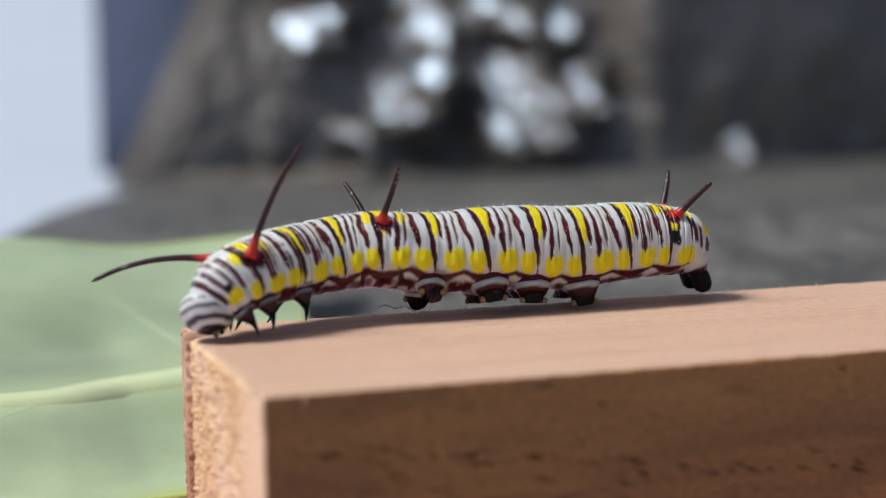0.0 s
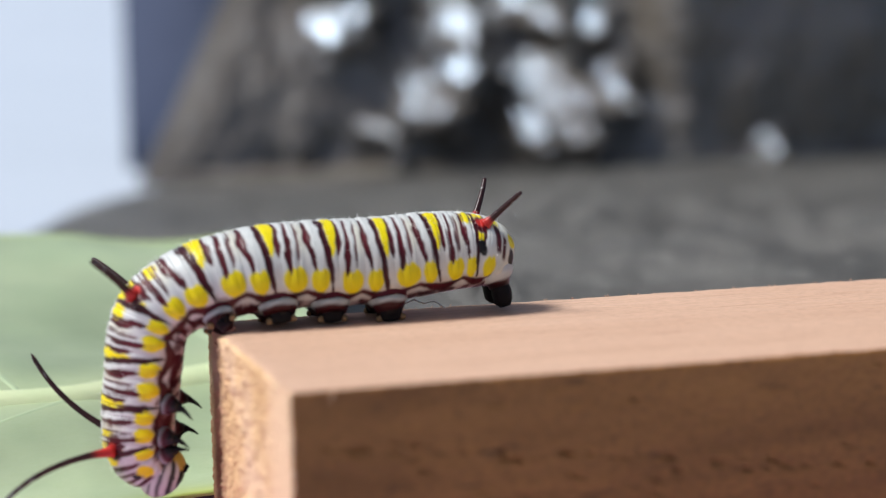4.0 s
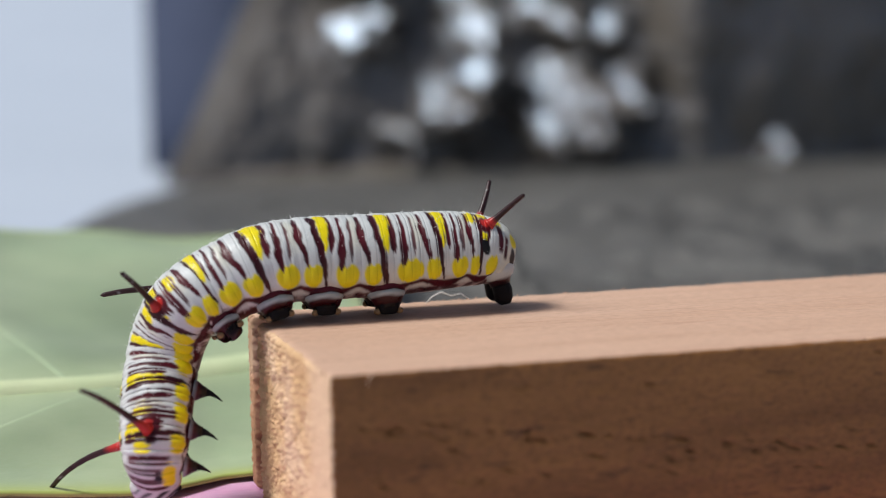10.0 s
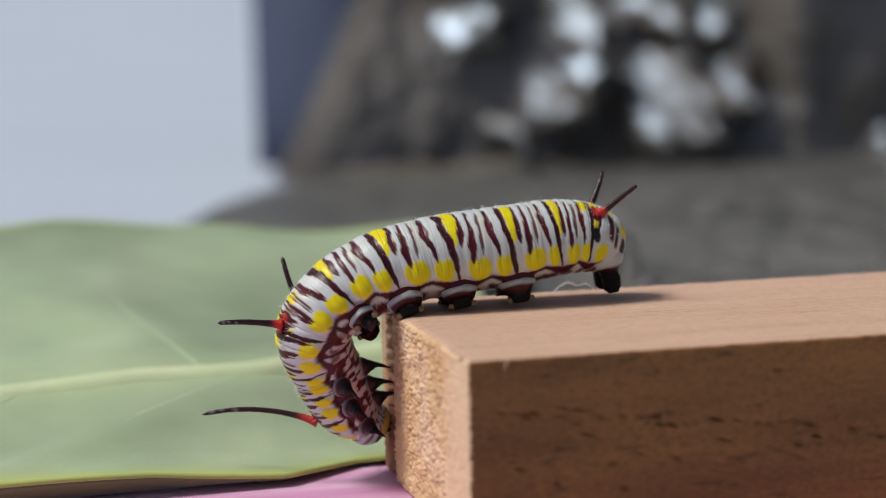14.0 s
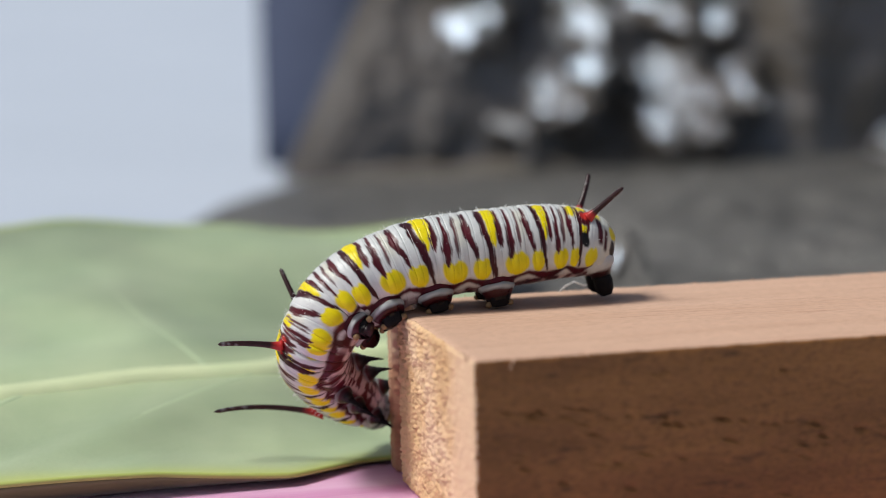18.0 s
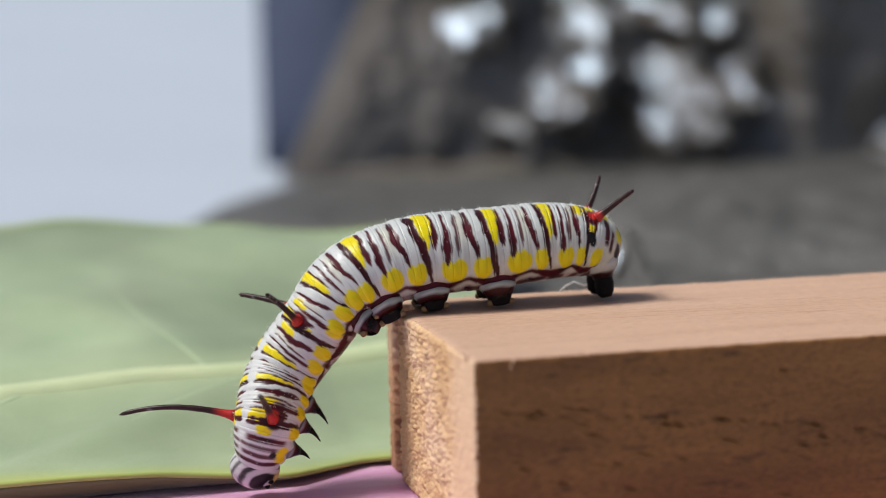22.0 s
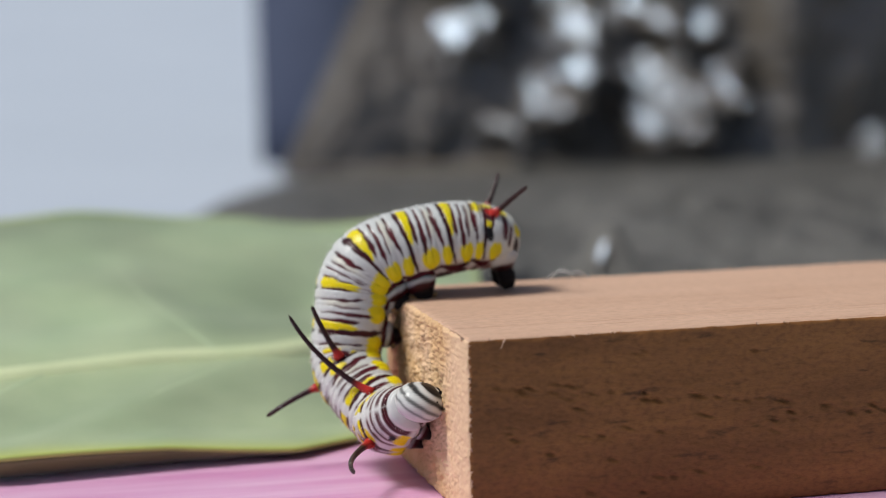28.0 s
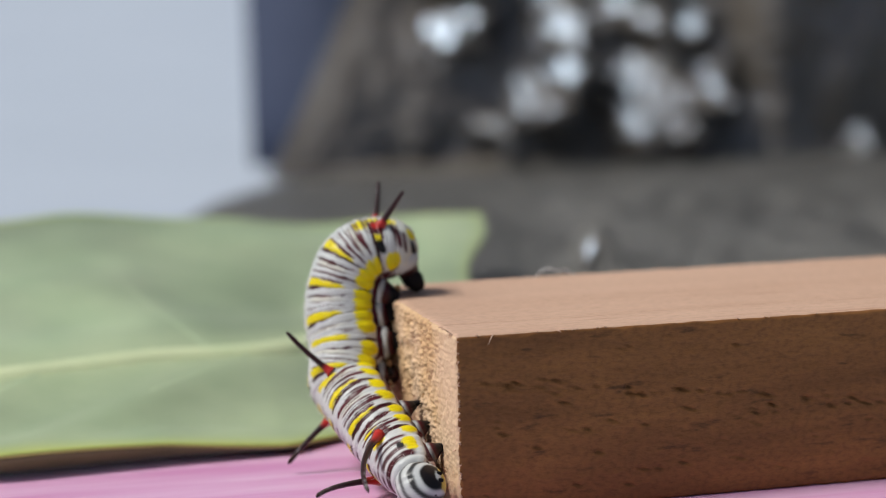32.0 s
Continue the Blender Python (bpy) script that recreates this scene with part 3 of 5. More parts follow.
def hide(s, phi, side):
    """Colour and relief of the skin at s along the body and phi degrees down from the back."""
    seg, v0 = place_of(s)
    col, lift = WHITE.copy(), 0.0
    wv = 0.028 * wob(s * 0.9, phi * 0.045, side * 3.0) + 0.010 * wob(s * 1.8, phi * 0.10, side * 7.0)
    wp = 6 * wob(s * 0.7, 4.0, side * 5.0)
    p = phi + wp
    dark = yellow = red = blk = cream = groove = jet = 0.0
    for k in (seg - 1, seg, seg + 1):
        if k < 0 or k >= len(NAMES):
            continue
        v = v0 + (seg - k) + wv
        name, kk = NAMES[k], 0.5 + 0.5 * wob(k * 3.7, side, 1.0)
        if name == "T1":
            dark = max(dark, band(v, 0.12, 0.10) * band(p, 46, 50, 8), band(v, 0.42, 0.075) * band(p, 44, 38, 8) * 0.95, band(v, 0.68, 0.06) * band(p, 40, 40, 8) * 0.9, band(v, 0.93, 0.08) * band(p, 52, 40, 8))
            blk = max(blk, 1 - step(0.7, 1.1, ((v - 0.52) / 0.13) ** 2 + ((p - 74) / 8) ** 2))
            yellow = max(yellow, 1 - step(0.75, 1.1, ((v - 0.50) / 0.34) ** 2 + ((p - 94) / 17) ** 2))
            continue
        if name == "A9":
            cream = max(cream, 0.35 * step(-0.1, 0.2, v))
            for cv, cp, hv, hp in ((0.50, 44, 0.20, 15), (-0.18, 108, 0.22, 17)):
                yellow = max(yellow, 1 - step(0.75, 1.1, ((v - cv) / hv) ** 2 + ((p - cp) / hp) ** 2))
            blk = max(blk, band(v, 0.60 + 0.004 * (p - 78), 0.17 - 0.0045 * abs(p - 84)) * band(p, 80, 20, 4))
            dark = max(dark, band(v, -0.06 + 0.0035 * (p - 56), 0.085) * band(p, 58, 24, 5), band(v, 0.20 + 0.003 * (p - 70), 0.07) * band(p, 70, 20, 5))
            continue
        thorax = name[0] == "T"
        q = int(min(180, max(0, p)))
        for n, (run, wide) in enumerate(STRIPES if name != "A8" else STRIPES[:2]):
            h = wide[q] * ((1.65 if thorax else 1.4 if name == "A1" else 1.2) + 0.2 * kk * (n > 0)) * (1 + 0.32 * wob(k * 2.3 + n, phi * 0.075, side * 2.0 + n))
            if wide[q] > 0:
                off = abs(v - run[q])
                dark = max(dark, (1 - step(h - 0.009, h + 0.009, off)) * (1.0 if n != 3 else 0.92))
            if n == 0:
                jet = max(jet, 1 - step(h - 0.02, h + 0.02, abs(v - run[q])))
            # the fold that carries the stripe runs on over the back
            groove = max(groove, math.exp(-((v - run[max(20, q)]) / 0.05) ** 2) * step(128, 104, p))
        # yellow: an upright drop behind the broad stripe, two blots low on the flank
        h = OVAL[1][q] * (0.94 + 0.16 * kk)
        if h > 0:
            yellow = max(yellow, 1 - step(h - 0.014, h + 0.014, abs(v - OVAL[0][q])))
        for cv, cp, hv, hp in ((0.22, 106, 0.165, 18), (0.80, 106, 0.205, 19)):
            o = ((v - cv) / hv) ** 2 + ((p - cp - 5 * band(v, cv, 0.04, 0.04)) / hp) ** 2
            yellow = max(yellow, 1 - step(0.8, 1.1, o))
        # a faint cream tinge before the next segment
        cream = max(cream, 0.35 * band(v, 0.95, 0.07, 0.05) * band(p, 46, 26, 16))
        if name in ("T2", "A2", "A8"):
            root = {"T2": 52, "A2": 48, "A8": 34}[name]
            o = ((v - 0.5) / (0.34 if name == "T2" else 0.2)) ** 2 + ((phi - root - 4) / 18) ** 2
            dark = max(dark, 1 - step(0.6, 1.1, o))
            o2 = ((v - 0.5) / 0.11) ** 2 + ((phi - root) / 9) ** 2
            red = max(red, 1 - step(0.5, 1.2, o2))
            for cv in (0.17, 0.82):
                o3 = ((v - cv) / 0.12) ** 2 + ((phi - root + 10) / 17) ** 2
                yellow = max(yellow, 1 - step(0.7, 1.1, o3))
            if name == "A8":
                blk = max(blk, 1 - step(0.7, 1.1, ((v - 0.50 - 0.004 * (phi - 74)) / 0.13) ** 2 + ((phi - 77) / 13) ** 2))
    # flank and belly
    col = col * (1 - cream) + np.array((0.62, 0.56, 0.36)) * cream
    low = step(112, 126, p)
    col = col * (1 - low) + (0.62 * WHITE + 0.38 * np.array((0.54, 0.43, 0.38))) * low
    belly = step(138, 152, p)
    patch = step(-0.05, 0.10, wob(s * 1.5, phi * 0.035, 11.0 + side) + 0.4 * wob(s * 3.4, phi * 0.02, 5.0 + side))
    col = col * (1 - belly) + (MAROON * 1.6 * patch + PINKISH * (1 - patch)) * belly
    line = band(p, 134 - 7 * math.cos(v0 * 6.28), 5.0 + 4 * band(v0, 0.45, 0.3, 0.15), 3)
    low_dark = band(p, 152, 10, 5) * step(-0.25, 0.1, wob(s * 0.8, 6.0, side * 2.0))
    # broad blotches under the front half
    blotch = step(0.05, 0.2, wob(s * 1.1, phi * 0.05, 31.0 + side)) * band(p, 137, 17, 5) * step(20, 16, s)
    dark = max(dark, line, low_dark, blotch)
    d = min(1.0, dark)
    y = yellow * (1 - d) if phi < 75 else yellow * (1 - 0.9 * d)
    col = col * (1 - y) + YELLOW * y
    deep = MAROON * (0.7 + 0.7 * (0.5 + wob(s * 0.7, phi * 0.03, 20.0))) * (1 - 0.4 * jet)
    col = col * (1 - d) + deep * d
    col = col * (1 - blk) + BLACK * blk
    col = col * (1 - red) + RED * red
    # fine folds across the body, plump flank
    fine = 0.5 - 0.5 * math.cos(2 * math.pi * (v0 * 6 + 0.15 * math.sin(phi * 0.05)))
    seam = math.exp(-(min(v0, 1 - v0) / 0.06) ** 2)
    lift += 0.003 * fine - 0.05 * seam - 0.012 * d + 0.02 * y - 0.045 * groove
    plump = max(math.exp(-((v0 - c) / 0.19) ** 2) for c in (-0.20, 0.22, 0.80, 1.22))
    lift += 0.30 * math.exp(-((phi - 113) / 15) ** 2) * (plump - 0.25)
    lift -= 0.13 * math.exp(-((phi - 132) / 7) ** 2)
    return col, lift


def radius(s):
    return float(np.interp(s, R_S, R_V))


def body_ring(s0, s1, parent, last=False):
    """One stiff ring of the soft body; its ends tuck under its neighbours."""
    nu, lap = 128, 0.36
    a, b = s0 - lap, (s1 + lap if not last else 39.94)
    nv = 15 if not last else 30
    mid = (s0 + s1) / 2
    verts, cols = [], []
    for j in range(nv):
        s = a + (b - a) * j / (nv - 1)
        over = max(0.0, s0 - s, (s - s1) if not last else 0.0) / lap
        R = radius(s)
        for i in range(nu):
            w = 2 * math.pi * i / nu
            ph = math.degrees(w if w <= math.pi else 2 * math.pi - w)
            sd = 1 if w <= math.pi else -1
            col, lift = hide(s, ph, sd)
            r = R + lift * min(1.0, R / 2) - 0.55 * over ** 2 + 0.03 * (s - mid)
            verts.append(((s - mid) * MM, r * math.sin(w) * 0.97 * MM, r * math.cos(w) * (0.93 if ph > 90 else 1.0) * MM))
            cols.append(col)
    faces = [tuple(reversed(q)) for q in grid_faces(nu, nv, True)]
    if last:
        faces.append(tuple((nv - 1) * nu + i for i in range(nu)))
    return mesh_object("body_ring", verts, faces, SKIN, parent, cols), mid


def caterpillar_head(parent):
    """Round head capsule with bands, mouth parts and eyes; looks along -x."""
    nu, nv = 72, 44
    verts, cols = [], []
    for j in range(nv):
        th = math.pi * j / (nv - 1)
        for i in range(nu):
            w = 2 * math.pi * i / nu
            x, y, z = -math.cos(th) * 1.38, math.sin(th) * math.sin(w) * 1.80, math.sin(th) * math.cos(w) * 1.84
            groove = math.exp(-(y / 0.16) ** 2) * (1 if z > -0.3 else 0) * math.sin(th)
            x += 0.10 * groove
            z -= 0.06 * groove
            # bands arch over the face, their ends run down beside the mouth
            nx, ny, nz = -math.cos(th), math.sin(th) * math.sin(w), math.sin(th) * math.cos(w)
            front, rise = -0.88 * nx - 0.475 * nz, 0.88 * nz - 0.475 * nx
            e = math.degrees(math.acos(max(-1, min(1, front))) if rise > 0 else math.atan2(abs(ny), front))
            e += 4 * wob(y * 1.2, z * 1.2, 3.0)
            c = WHITE * 0.97
            for lo, hi, deep in ((-9 if rise > -0.08 else 13, 35, 1.0), (49, 63, 0.95), (80, 91, 0.8), (106, 114, 0.7)):
                m = smoothstep(lo - 3, lo + 3, e) * (1 - smoothstep(hi - 3, hi + 3, e)) * deep
                c = c * (1 - m) + BLACK * m
            jaw = smoothstep(-0.30, -0.40, rise) * smoothstep(0.2, 0.4, front) * (1 - smoothstep(0.45, 0.55, abs(ny)))
            c = c * (1 - jaw) + np.array((0.66, 0.50, 0.10)) * jaw
            verts.append((x * MM, y * MM, z * MM))
            cols.append(c)
    ob = mesh_object("head", verts, [tuple(reversed(q)) for q in grid_faces(nu, nv, True)], SKIN, parent, cols)
    for sd in (-1, 1):
        bm = bmesh.new()
        bmesh.ops.create_icosphere(bm, subdivisions=2, radius=0.2 * MM)
        bmesh.ops.scale(bm, vec=(1.3, 0.8, 1.3), verts=bm.verts)
        bmesh.ops.translate(bm, vec=(-0.90 * MM, sd * 0.28 * MM, -1.28 * MM), verts=bm.verts)
        part("jaw", bm, CLAW, ob, "dark shiny jaw")
        bm = bmesh.new()
        for k in range(4):
            q = bmesh.ops.create_icosphere(bm, subdivisions=1, radius=0.09 * MM)
            bmesh.ops.translate(bm, vec=((-0.72 + 0.16 * k) * MM, sd * 1.32 * MM, (-0.75 - 0.12 * (k % 2)) * MM), verts=q["verts"])
        part("eye_cluster", bm, CLAW, ob, "tiny black eyes")
    return ob


PAD = plain("tan_toe_pad", (0.20, 0.12, 0.06), (0.34, 0.21, 0.10), 1500, 0.6, 0.3)
CLAW = plain("black_horn", (0.006, 0.005, 0.006), (0.014, 0.012, 0.013), 900, 0.6, 0.1)


def true_leg(ring, sd, R, length):
    """Short jointed leg of the thorax with a dark pointed claw."""
    base = Vector((0.1, sd * R * 0.5, -R * 0.74))
    out = Vector((-0.10, sd * 0.42, -0.95)).normalized()
    pts = [base + out * t for t in (0, 0.32, 0.65, 0.95)]
    v, f = tube([p * MM for p in pts], [0.80 * MM, 0.66 * MM, 0.44 * MM, 0.32 * MM], 16)
    cols = []
    for k, p in enumerate(v):
        c = (WHITE * 0.7, MAROON, BLACK, BLACK)[k // 16]
        cols.append(c)
    ob = mesh_object("leg", v, f, SKIN, ring, cols)
    tip = [base + out * t + Vector((-0.35 * (t - 0.85) ** 2, 0, 0)) for t in (0.85, 1.05, 1.3, 1.3 + length * 0.32, 1.3 + length * 0.6)]
    v, f = tube([p * MM for p in tip], [0.29 * MM, 0.25 * MM, 0.17 * MM, 0.10 * MM, 0.03 * MM], 12)
    tagged(mesh_object("claw", v, f, CLAW, ob), "black pointed claw")


def proleg(ring, sd, R, reach, width):
    """Fleshy hind leg: banded stump and a broad dark sole."""
    y, n = sd * R * 0.38, 24
    rows = [(0.30, 1.05, MAROON * 1.3), (0.52, 1.34, MAROON * 1.3), (0.68, 1.46, MAROON * 1.3), (0.79, 1.44, MAROON * 1.3), (0.815, 1.43, WHITE * 0.9),
            (0.89, 1.31, WHITE * 0.85), (0.92, 1.22, MAROON), (1.04, 0.98, MAROON * 0.6)]
    zs = [-R * k for k, _, _ in rows] + [-reach + 0.5, -reach + 0.35]
    rs = [k for _, k, _ in rows] + [0.84, 0.74]
    shades = [c for _, _, c in rows] + [BLACK, BLACK]
    v, f = tube([Vector((0.0, y + sd * 0.07 * k, z)) * MM for k, z in enumerate(zs)], [r * width * MM for r in rs], n)
    v = [Vector((q.x * 1.16, q.y, q.z)) + Vector((wob(q.x * 1500, q.y * 1500, q.z * 1500), wob(q.y * 1500, q.z * 1500, 4.0), 0.6 * wob(q.z * 1500, q.x * 1500, 9.0))) * 0.00018 for q in v]
    blot = lambda k, q: 0.8 + 0.2 * float(smoothstep(-0.15, 0.15, wob(q.x * 900, q.y * 900 + k, q.z * 900)))
    ob = mesh_object("proleg", v, f, SKIN, ring, [shades[k // n] * blot(k // n, q) for k, q in enumerate(v)])
    verts = []
    rows = [(-reach + 1.0, 0.78), (-reach + 0.6, 0.80), (-reach + 0.22, 0.78), (-reach + 0.06, 0.68), (-reach, 0.45)]
    for z, r in rows:
        for k in range(n):
            w = 2 * math.pi * k / n
            rr = r * width * (1 + 0.09 * math.sin(5 * w) + 0.12 * wob(w * 1.7, z * 3, sd))
            verts.append((rr * math.cos(w) * 1.25 * MM, (y + sd * 0.6 + rr * 0.8 * math.sin(w)) * MM, z * MM))
    faces = [tuple(reversed(q)) for q in grid_faces(n, 5, True)] + [tuple(range(n)), tuple(4 * n + k for k in range(n - 1, -1, -1))]
    tagged(mesh_object("sole", verts, faces, CLAW, ob), "black gripping sole")
    for e in (-1, 1):
        bm = bmesh.new()
        bmesh.ops.create_icosphere(bm, subdivisions=2, radius=0.24 * MM)
        for q in bm.verts:
            q.co += Vector((1.1 * wob(q.co.x * 3000, e, sd), wob(q.co.y * 3000, e, 2.0), 0)) * 0.00006
        bmesh.ops.translate(bm, vec=(e * 0.80 * MM, (y + sd * 0.75) * MM, (-reach + 0.22) * MM), verts=bm.verts)
        part("pad", bm, PAD, ob, "tan toe pad")


def clasper(ring, sd):
    """Hindmost leg under the tail plate: a dark stump that grips the wood."""
    way = Vector((0.52, sd * 0.12, -0.85))
    base, n = Vector((0.1, sd * 0.8, -0.45)), 20
    v, f = tube([(base + way * t) * MM for t in (0, 0.4, 0.8, 1.15, 1.4, 1.75)], [r * MM for r in (1.15, 1.35, 1.32, 1.08, 0.84, 0.7)], n)
    v = [q + Vector((wob(q.x * 1500, q.y * 1500, q.z * 1500), wob(q.y * 1500, q.z * 1500, 4.0), wob(q.z * 1500, q.x * 1500, 9.0))) * 0.00014 for q in v]
    shades = [WHITE * 0.9, WHITE * 0.95, WHITE * 0.9, WHITE * 0.8, MAROON * 0.7, BLACK]
    ob = mesh_object("proleg", v, f, SKIN, ring, [shades[k // n] for k in range(len(v))])
    v, f = tube([(base + way * t) * MM for t in (1.3, 1.7, 2.2, 2.85, 3.2)], [r * MM for r in (0.6, 0.68, 0.74, 0.7, 0.42)], n)
    v = [q + Vector((wob(q.x * 1900, q.y * 1900, q.z * 1900), wob(q.y * 1900, q.z * 1900, 4.0), 0)) * 0.00014 for q in v]
    tagged(mesh_object("sole", v, f, CLAW, ob), "black gripping sole")


ROOT_PHI = {5: 52, 14: 48, 37: 34}      # how far down from the back the filaments sit


def filament(ring, sd, R, length, thick, bow, s_root):
    """Long fleshy horn, red at its root, dark and knobbly towards the tip; grows along +z."""
    n, sides = 26, 12
    pts, rad = [], []
    for k in range(n):
        t = k / (n - 1)
        z = length * t
        x = bow * length * (t - t ** 2.2)
        pts.append(Vector((x, 0, z)) * MM)
        flare = 0.95 * math.exp(-t / 0.07)
        r = thick * (1.0 + flare - 0.35 * t + 0.05 * wob(k * 1.3, length, sd))
        if t > 0.93:
            r *= math.sqrt(max(0.02, 1 - ((t - 0.93) / 0.07) ** 2))
        rad.append(r * MM)
    v, f = tube(pts, rad, sides)
    cols = []
    for k in range(len(v)):
        t = (k // sides) / (n - 1)
        dark = np.array((0.035, 0.012, 0.013)) * (0.7 + 0.9 * abs(wob(k * 0.11, t * 9, sd)))
        if t > 0.6 and wob(k * 0.37, t * 30, 4.0 + sd) > 0.42:
            dark = np.array((0.20, 0.19, 0.19))
        m = smoothstep(0.09, 0.2, t)
        cols.append(RED * (1 - m) + dark * m)
    ob = mesh_object("filament", v, f, SKIN, ring, cols)
    ph = radians(ROOT_PHI[round(s_root)])
    ob.location = (0, sd * math.sin(ph) * (R - 0.1) * MM, math.cos(ph) * (R - 0.1) * MM)
    return tagged(ob, "dark fleshy filament with a red root")


def aim(d):
    """Turn that lays the filament's axis along d, its tip curling to the front."""
    z = Vector(d).normalized()
    ref = Vector((0.6, 0, 0.8))
    x = (ref - z * ref.dot(z))
    x = x.normalized() if x.length > 0.05 else Vector((1, 0, 0))
    y = z.cross(x)
    return Matrix((x, y, z)).transposed().to_4x4()


def short_hairs(ring, R, seed):
    """A few fine pale hairs on the back."""
    rnd = random.Random(seed)
    verts, faces = [], []
    for _ in range(12):
        w, x = rnd.uniform(-1.5, 1.5), rnd.uniform(-0.25, 0.25)
        nrm = Vector((0, math.sin(w), math.cos(w)))
        p = Vector((x, 0, 0)) + nrm * (R - 0.02)
        q = p + (nrm + Vector((rnd.uniform(-.5, .5), rnd.uniform(-.4, .4), 0))) * rnd.uniform(0.15, 0.34)
        v, f = tube([p * MM, (p + q) * 0.5 * MM, q * MM], [0.012 * MM, 0.009 * MM, 0.003 * MM], 4)
        faces += [tuple(i + len(verts) for i in t) for t in f]
        verts += v
    tagged(mesh_object("hair", verts, faces, SILK, ring), kind="stuff")


HOME = Vector((20 * MM, 20.5 * MM, 13 * MM))
caterpillar = new("caterpillar")
caterpillar.location = HOME
tagged(caterpillar, "white, yellow and maroon caterpillar with dark horns on a wooden block", "caterpillar")
head_part = caterpillar_head(caterpillar)
RINGS = []                       # (object, s at its middle)
edges = list(np.linspace(1.75, 38.4, 70))
for s0, s1 in zip(edges[:-1], edges[1:]):
    RINGS.append(body_ring(s0, s1, caterpillar, last=s1 > 38.3))


def ring_at(s):
    return min(RINGS, key=lambda r: abs(r[1] - s))


for s, length in ((3.3, 1.0), (5.6, 1.2), (8.1, 1.3)):
    for sd in (-1, 1):
        true_leg(ring_at(s)[0], sd, radius(s), length)
for s, reach, width in ((17.6, 3.2, 0.68), (22.0, 3.75, 0.86), (26.5, 3.8, 0.86), (30.7, 3.95, 0.86)):
    for sd in (-1, 1):
        proleg(ring_at(s)[0], sd, radius(s), reach, width)
for sd in (-1, 1):
    clasper(ring_at(38.0)[0], sd)
FILAMENTS = []
for s, length, thick, bow in ((5.4, 8.6, 0.24, 0.3), (13.75, 4.7, 0.25, 0.10)):
    for sd in (-1, 1):
        FILAMENTS.append(filament(ring_at(s)[0], sd, radius(s), length, thick, bow, s))
for sd in (-1, 1):
    horn = filament(ring_at(36.9)[0], sd, radius(36.9), 3.5, 0.26, 0.10, 36.9)
    horn.matrix_basis = Matrix.Translation(horn.location) @ aim((0.55 if sd < 0 else 0.22, sd * 0.4, 0.80))
for k, (ring, s) in enumerate(RINGS):
    short_hairs(ring, radius(s), k)


# ---- a loose silk thread on the block ----
def silk_thread():
    v, f = tube([Vector(p) * MM for p in ((12.4, 24.4, 13.0), (13.0, 24.5, 13.5), (13.7, 24.6, 13.75), (14.4, 24.4, 13.45), (15.2, 24.6, 13.55), (16.0, 24.4, 13.02))],
                [0.03 * MM, 0.05 * MM, 0.06 * MM, 0.05 * MM, 0.05 * MM, 0.03 * MM], 6)
    return tagged(mesh_object("silk_thread", v, f, SILK), "loose white silk thread stuck on the wooden block", "thread")


silk_thread()

# ---- how it crawls ----
LAND = np.array([0.9, 5.4, 9.4, 13.75, 17.2, 21.6, 26.1, 30.3, 33.8, 36.9, 39.4])   # places of the spine's points along the body
BENDS = []


def bend(t, spine, horns, twist, roll):
    """The body's midline from head to tail in millimetres, the ways its four long filaments point, the twist of its front and of its middle."""
    BENDS.append((t, np.array(spine + horns + [(twist, roll, 0)], dtype=float)))


def second(sk, X):
    n, h = len(sk), np.diff(sk)
    M, r = np.zeros((n, n)), np.zeros((n, 3))
    M[0, 0] = M[-1, -1] = 1
    for i in range(1, n - 1):
        M[i, i - 1:i + 2] = h[i - 1], 2 * (h[i - 1] + h[i]), h[i]
        r[i] = 6 * ((X[i + 1] - X[i]) / h[i] - (X[i] - X[i - 1]) / h[i - 1])
    return np.linalg.solve(M, r)


def midline(X, K, s):
    i = int(np.clip(np.searchsorted(LAND, s) - 1, 0, len(LAND) - 2))
    h = LAND[i + 1] - LAND[i]
    a, b = (LAND[i + 1] - s) / h, (s - LAND[i]) / h
    p = a * X[i] + b * X[i + 1] + ((a ** 3 - a) * K[i] + (b ** 3 - b) * K[i + 1]) * h * h / 6
    d = (X[i + 1] - X[i]) / h + (-(3 * a * a - 1) * K[i] + (3 * b * b - 1) * K[i + 1]) * h / 6
    return p, d


def body_poses(X, places, twist, roll):
    """Poses along the midline: x backwards, z to the back of the animal, carried forward from the tail without twist."""
    K, up, out = second(LAND, X), np.array((0, 0, 1.0)), {}
    for s in np.linspace(0.0, 40.0, 81)[::-1]:
        p, d = midline(X, K, s)
        x = d / np.linalg.norm(d)
        up = up - x * (up @ x)
        up /= np.linalg.norm(up)
        out[s] = up.copy()
    keys = np.array(sorted(out))
    ups = np.array([out[k] for k in keys])
    res = []
    for s in places:
        p, d = midline(X, K, s)
        x = d / np.linalg.norm(d)
        z = np.array([np.interp(s, keys, ups[:, c]) for c in range(3)])
        z = z - x * (z @ x)
        z /= np.linalg.norm(z)
        y = np.cross(z, x)
        a = radians(twist) * smoothstep(17, 6, s) + radians(roll) * smoothstep(30, 16, s)
        y, z = y * math.cos(a) - z * math.sin(a), z * math.cos(a) + y * math.sin(a)
        m = Matrix(np.stack([x, y, z], 1).tolist()).to_4x4()
        m.translation = Vector(p.tolist()) * MM - HOME
        res.append(m)
    return res


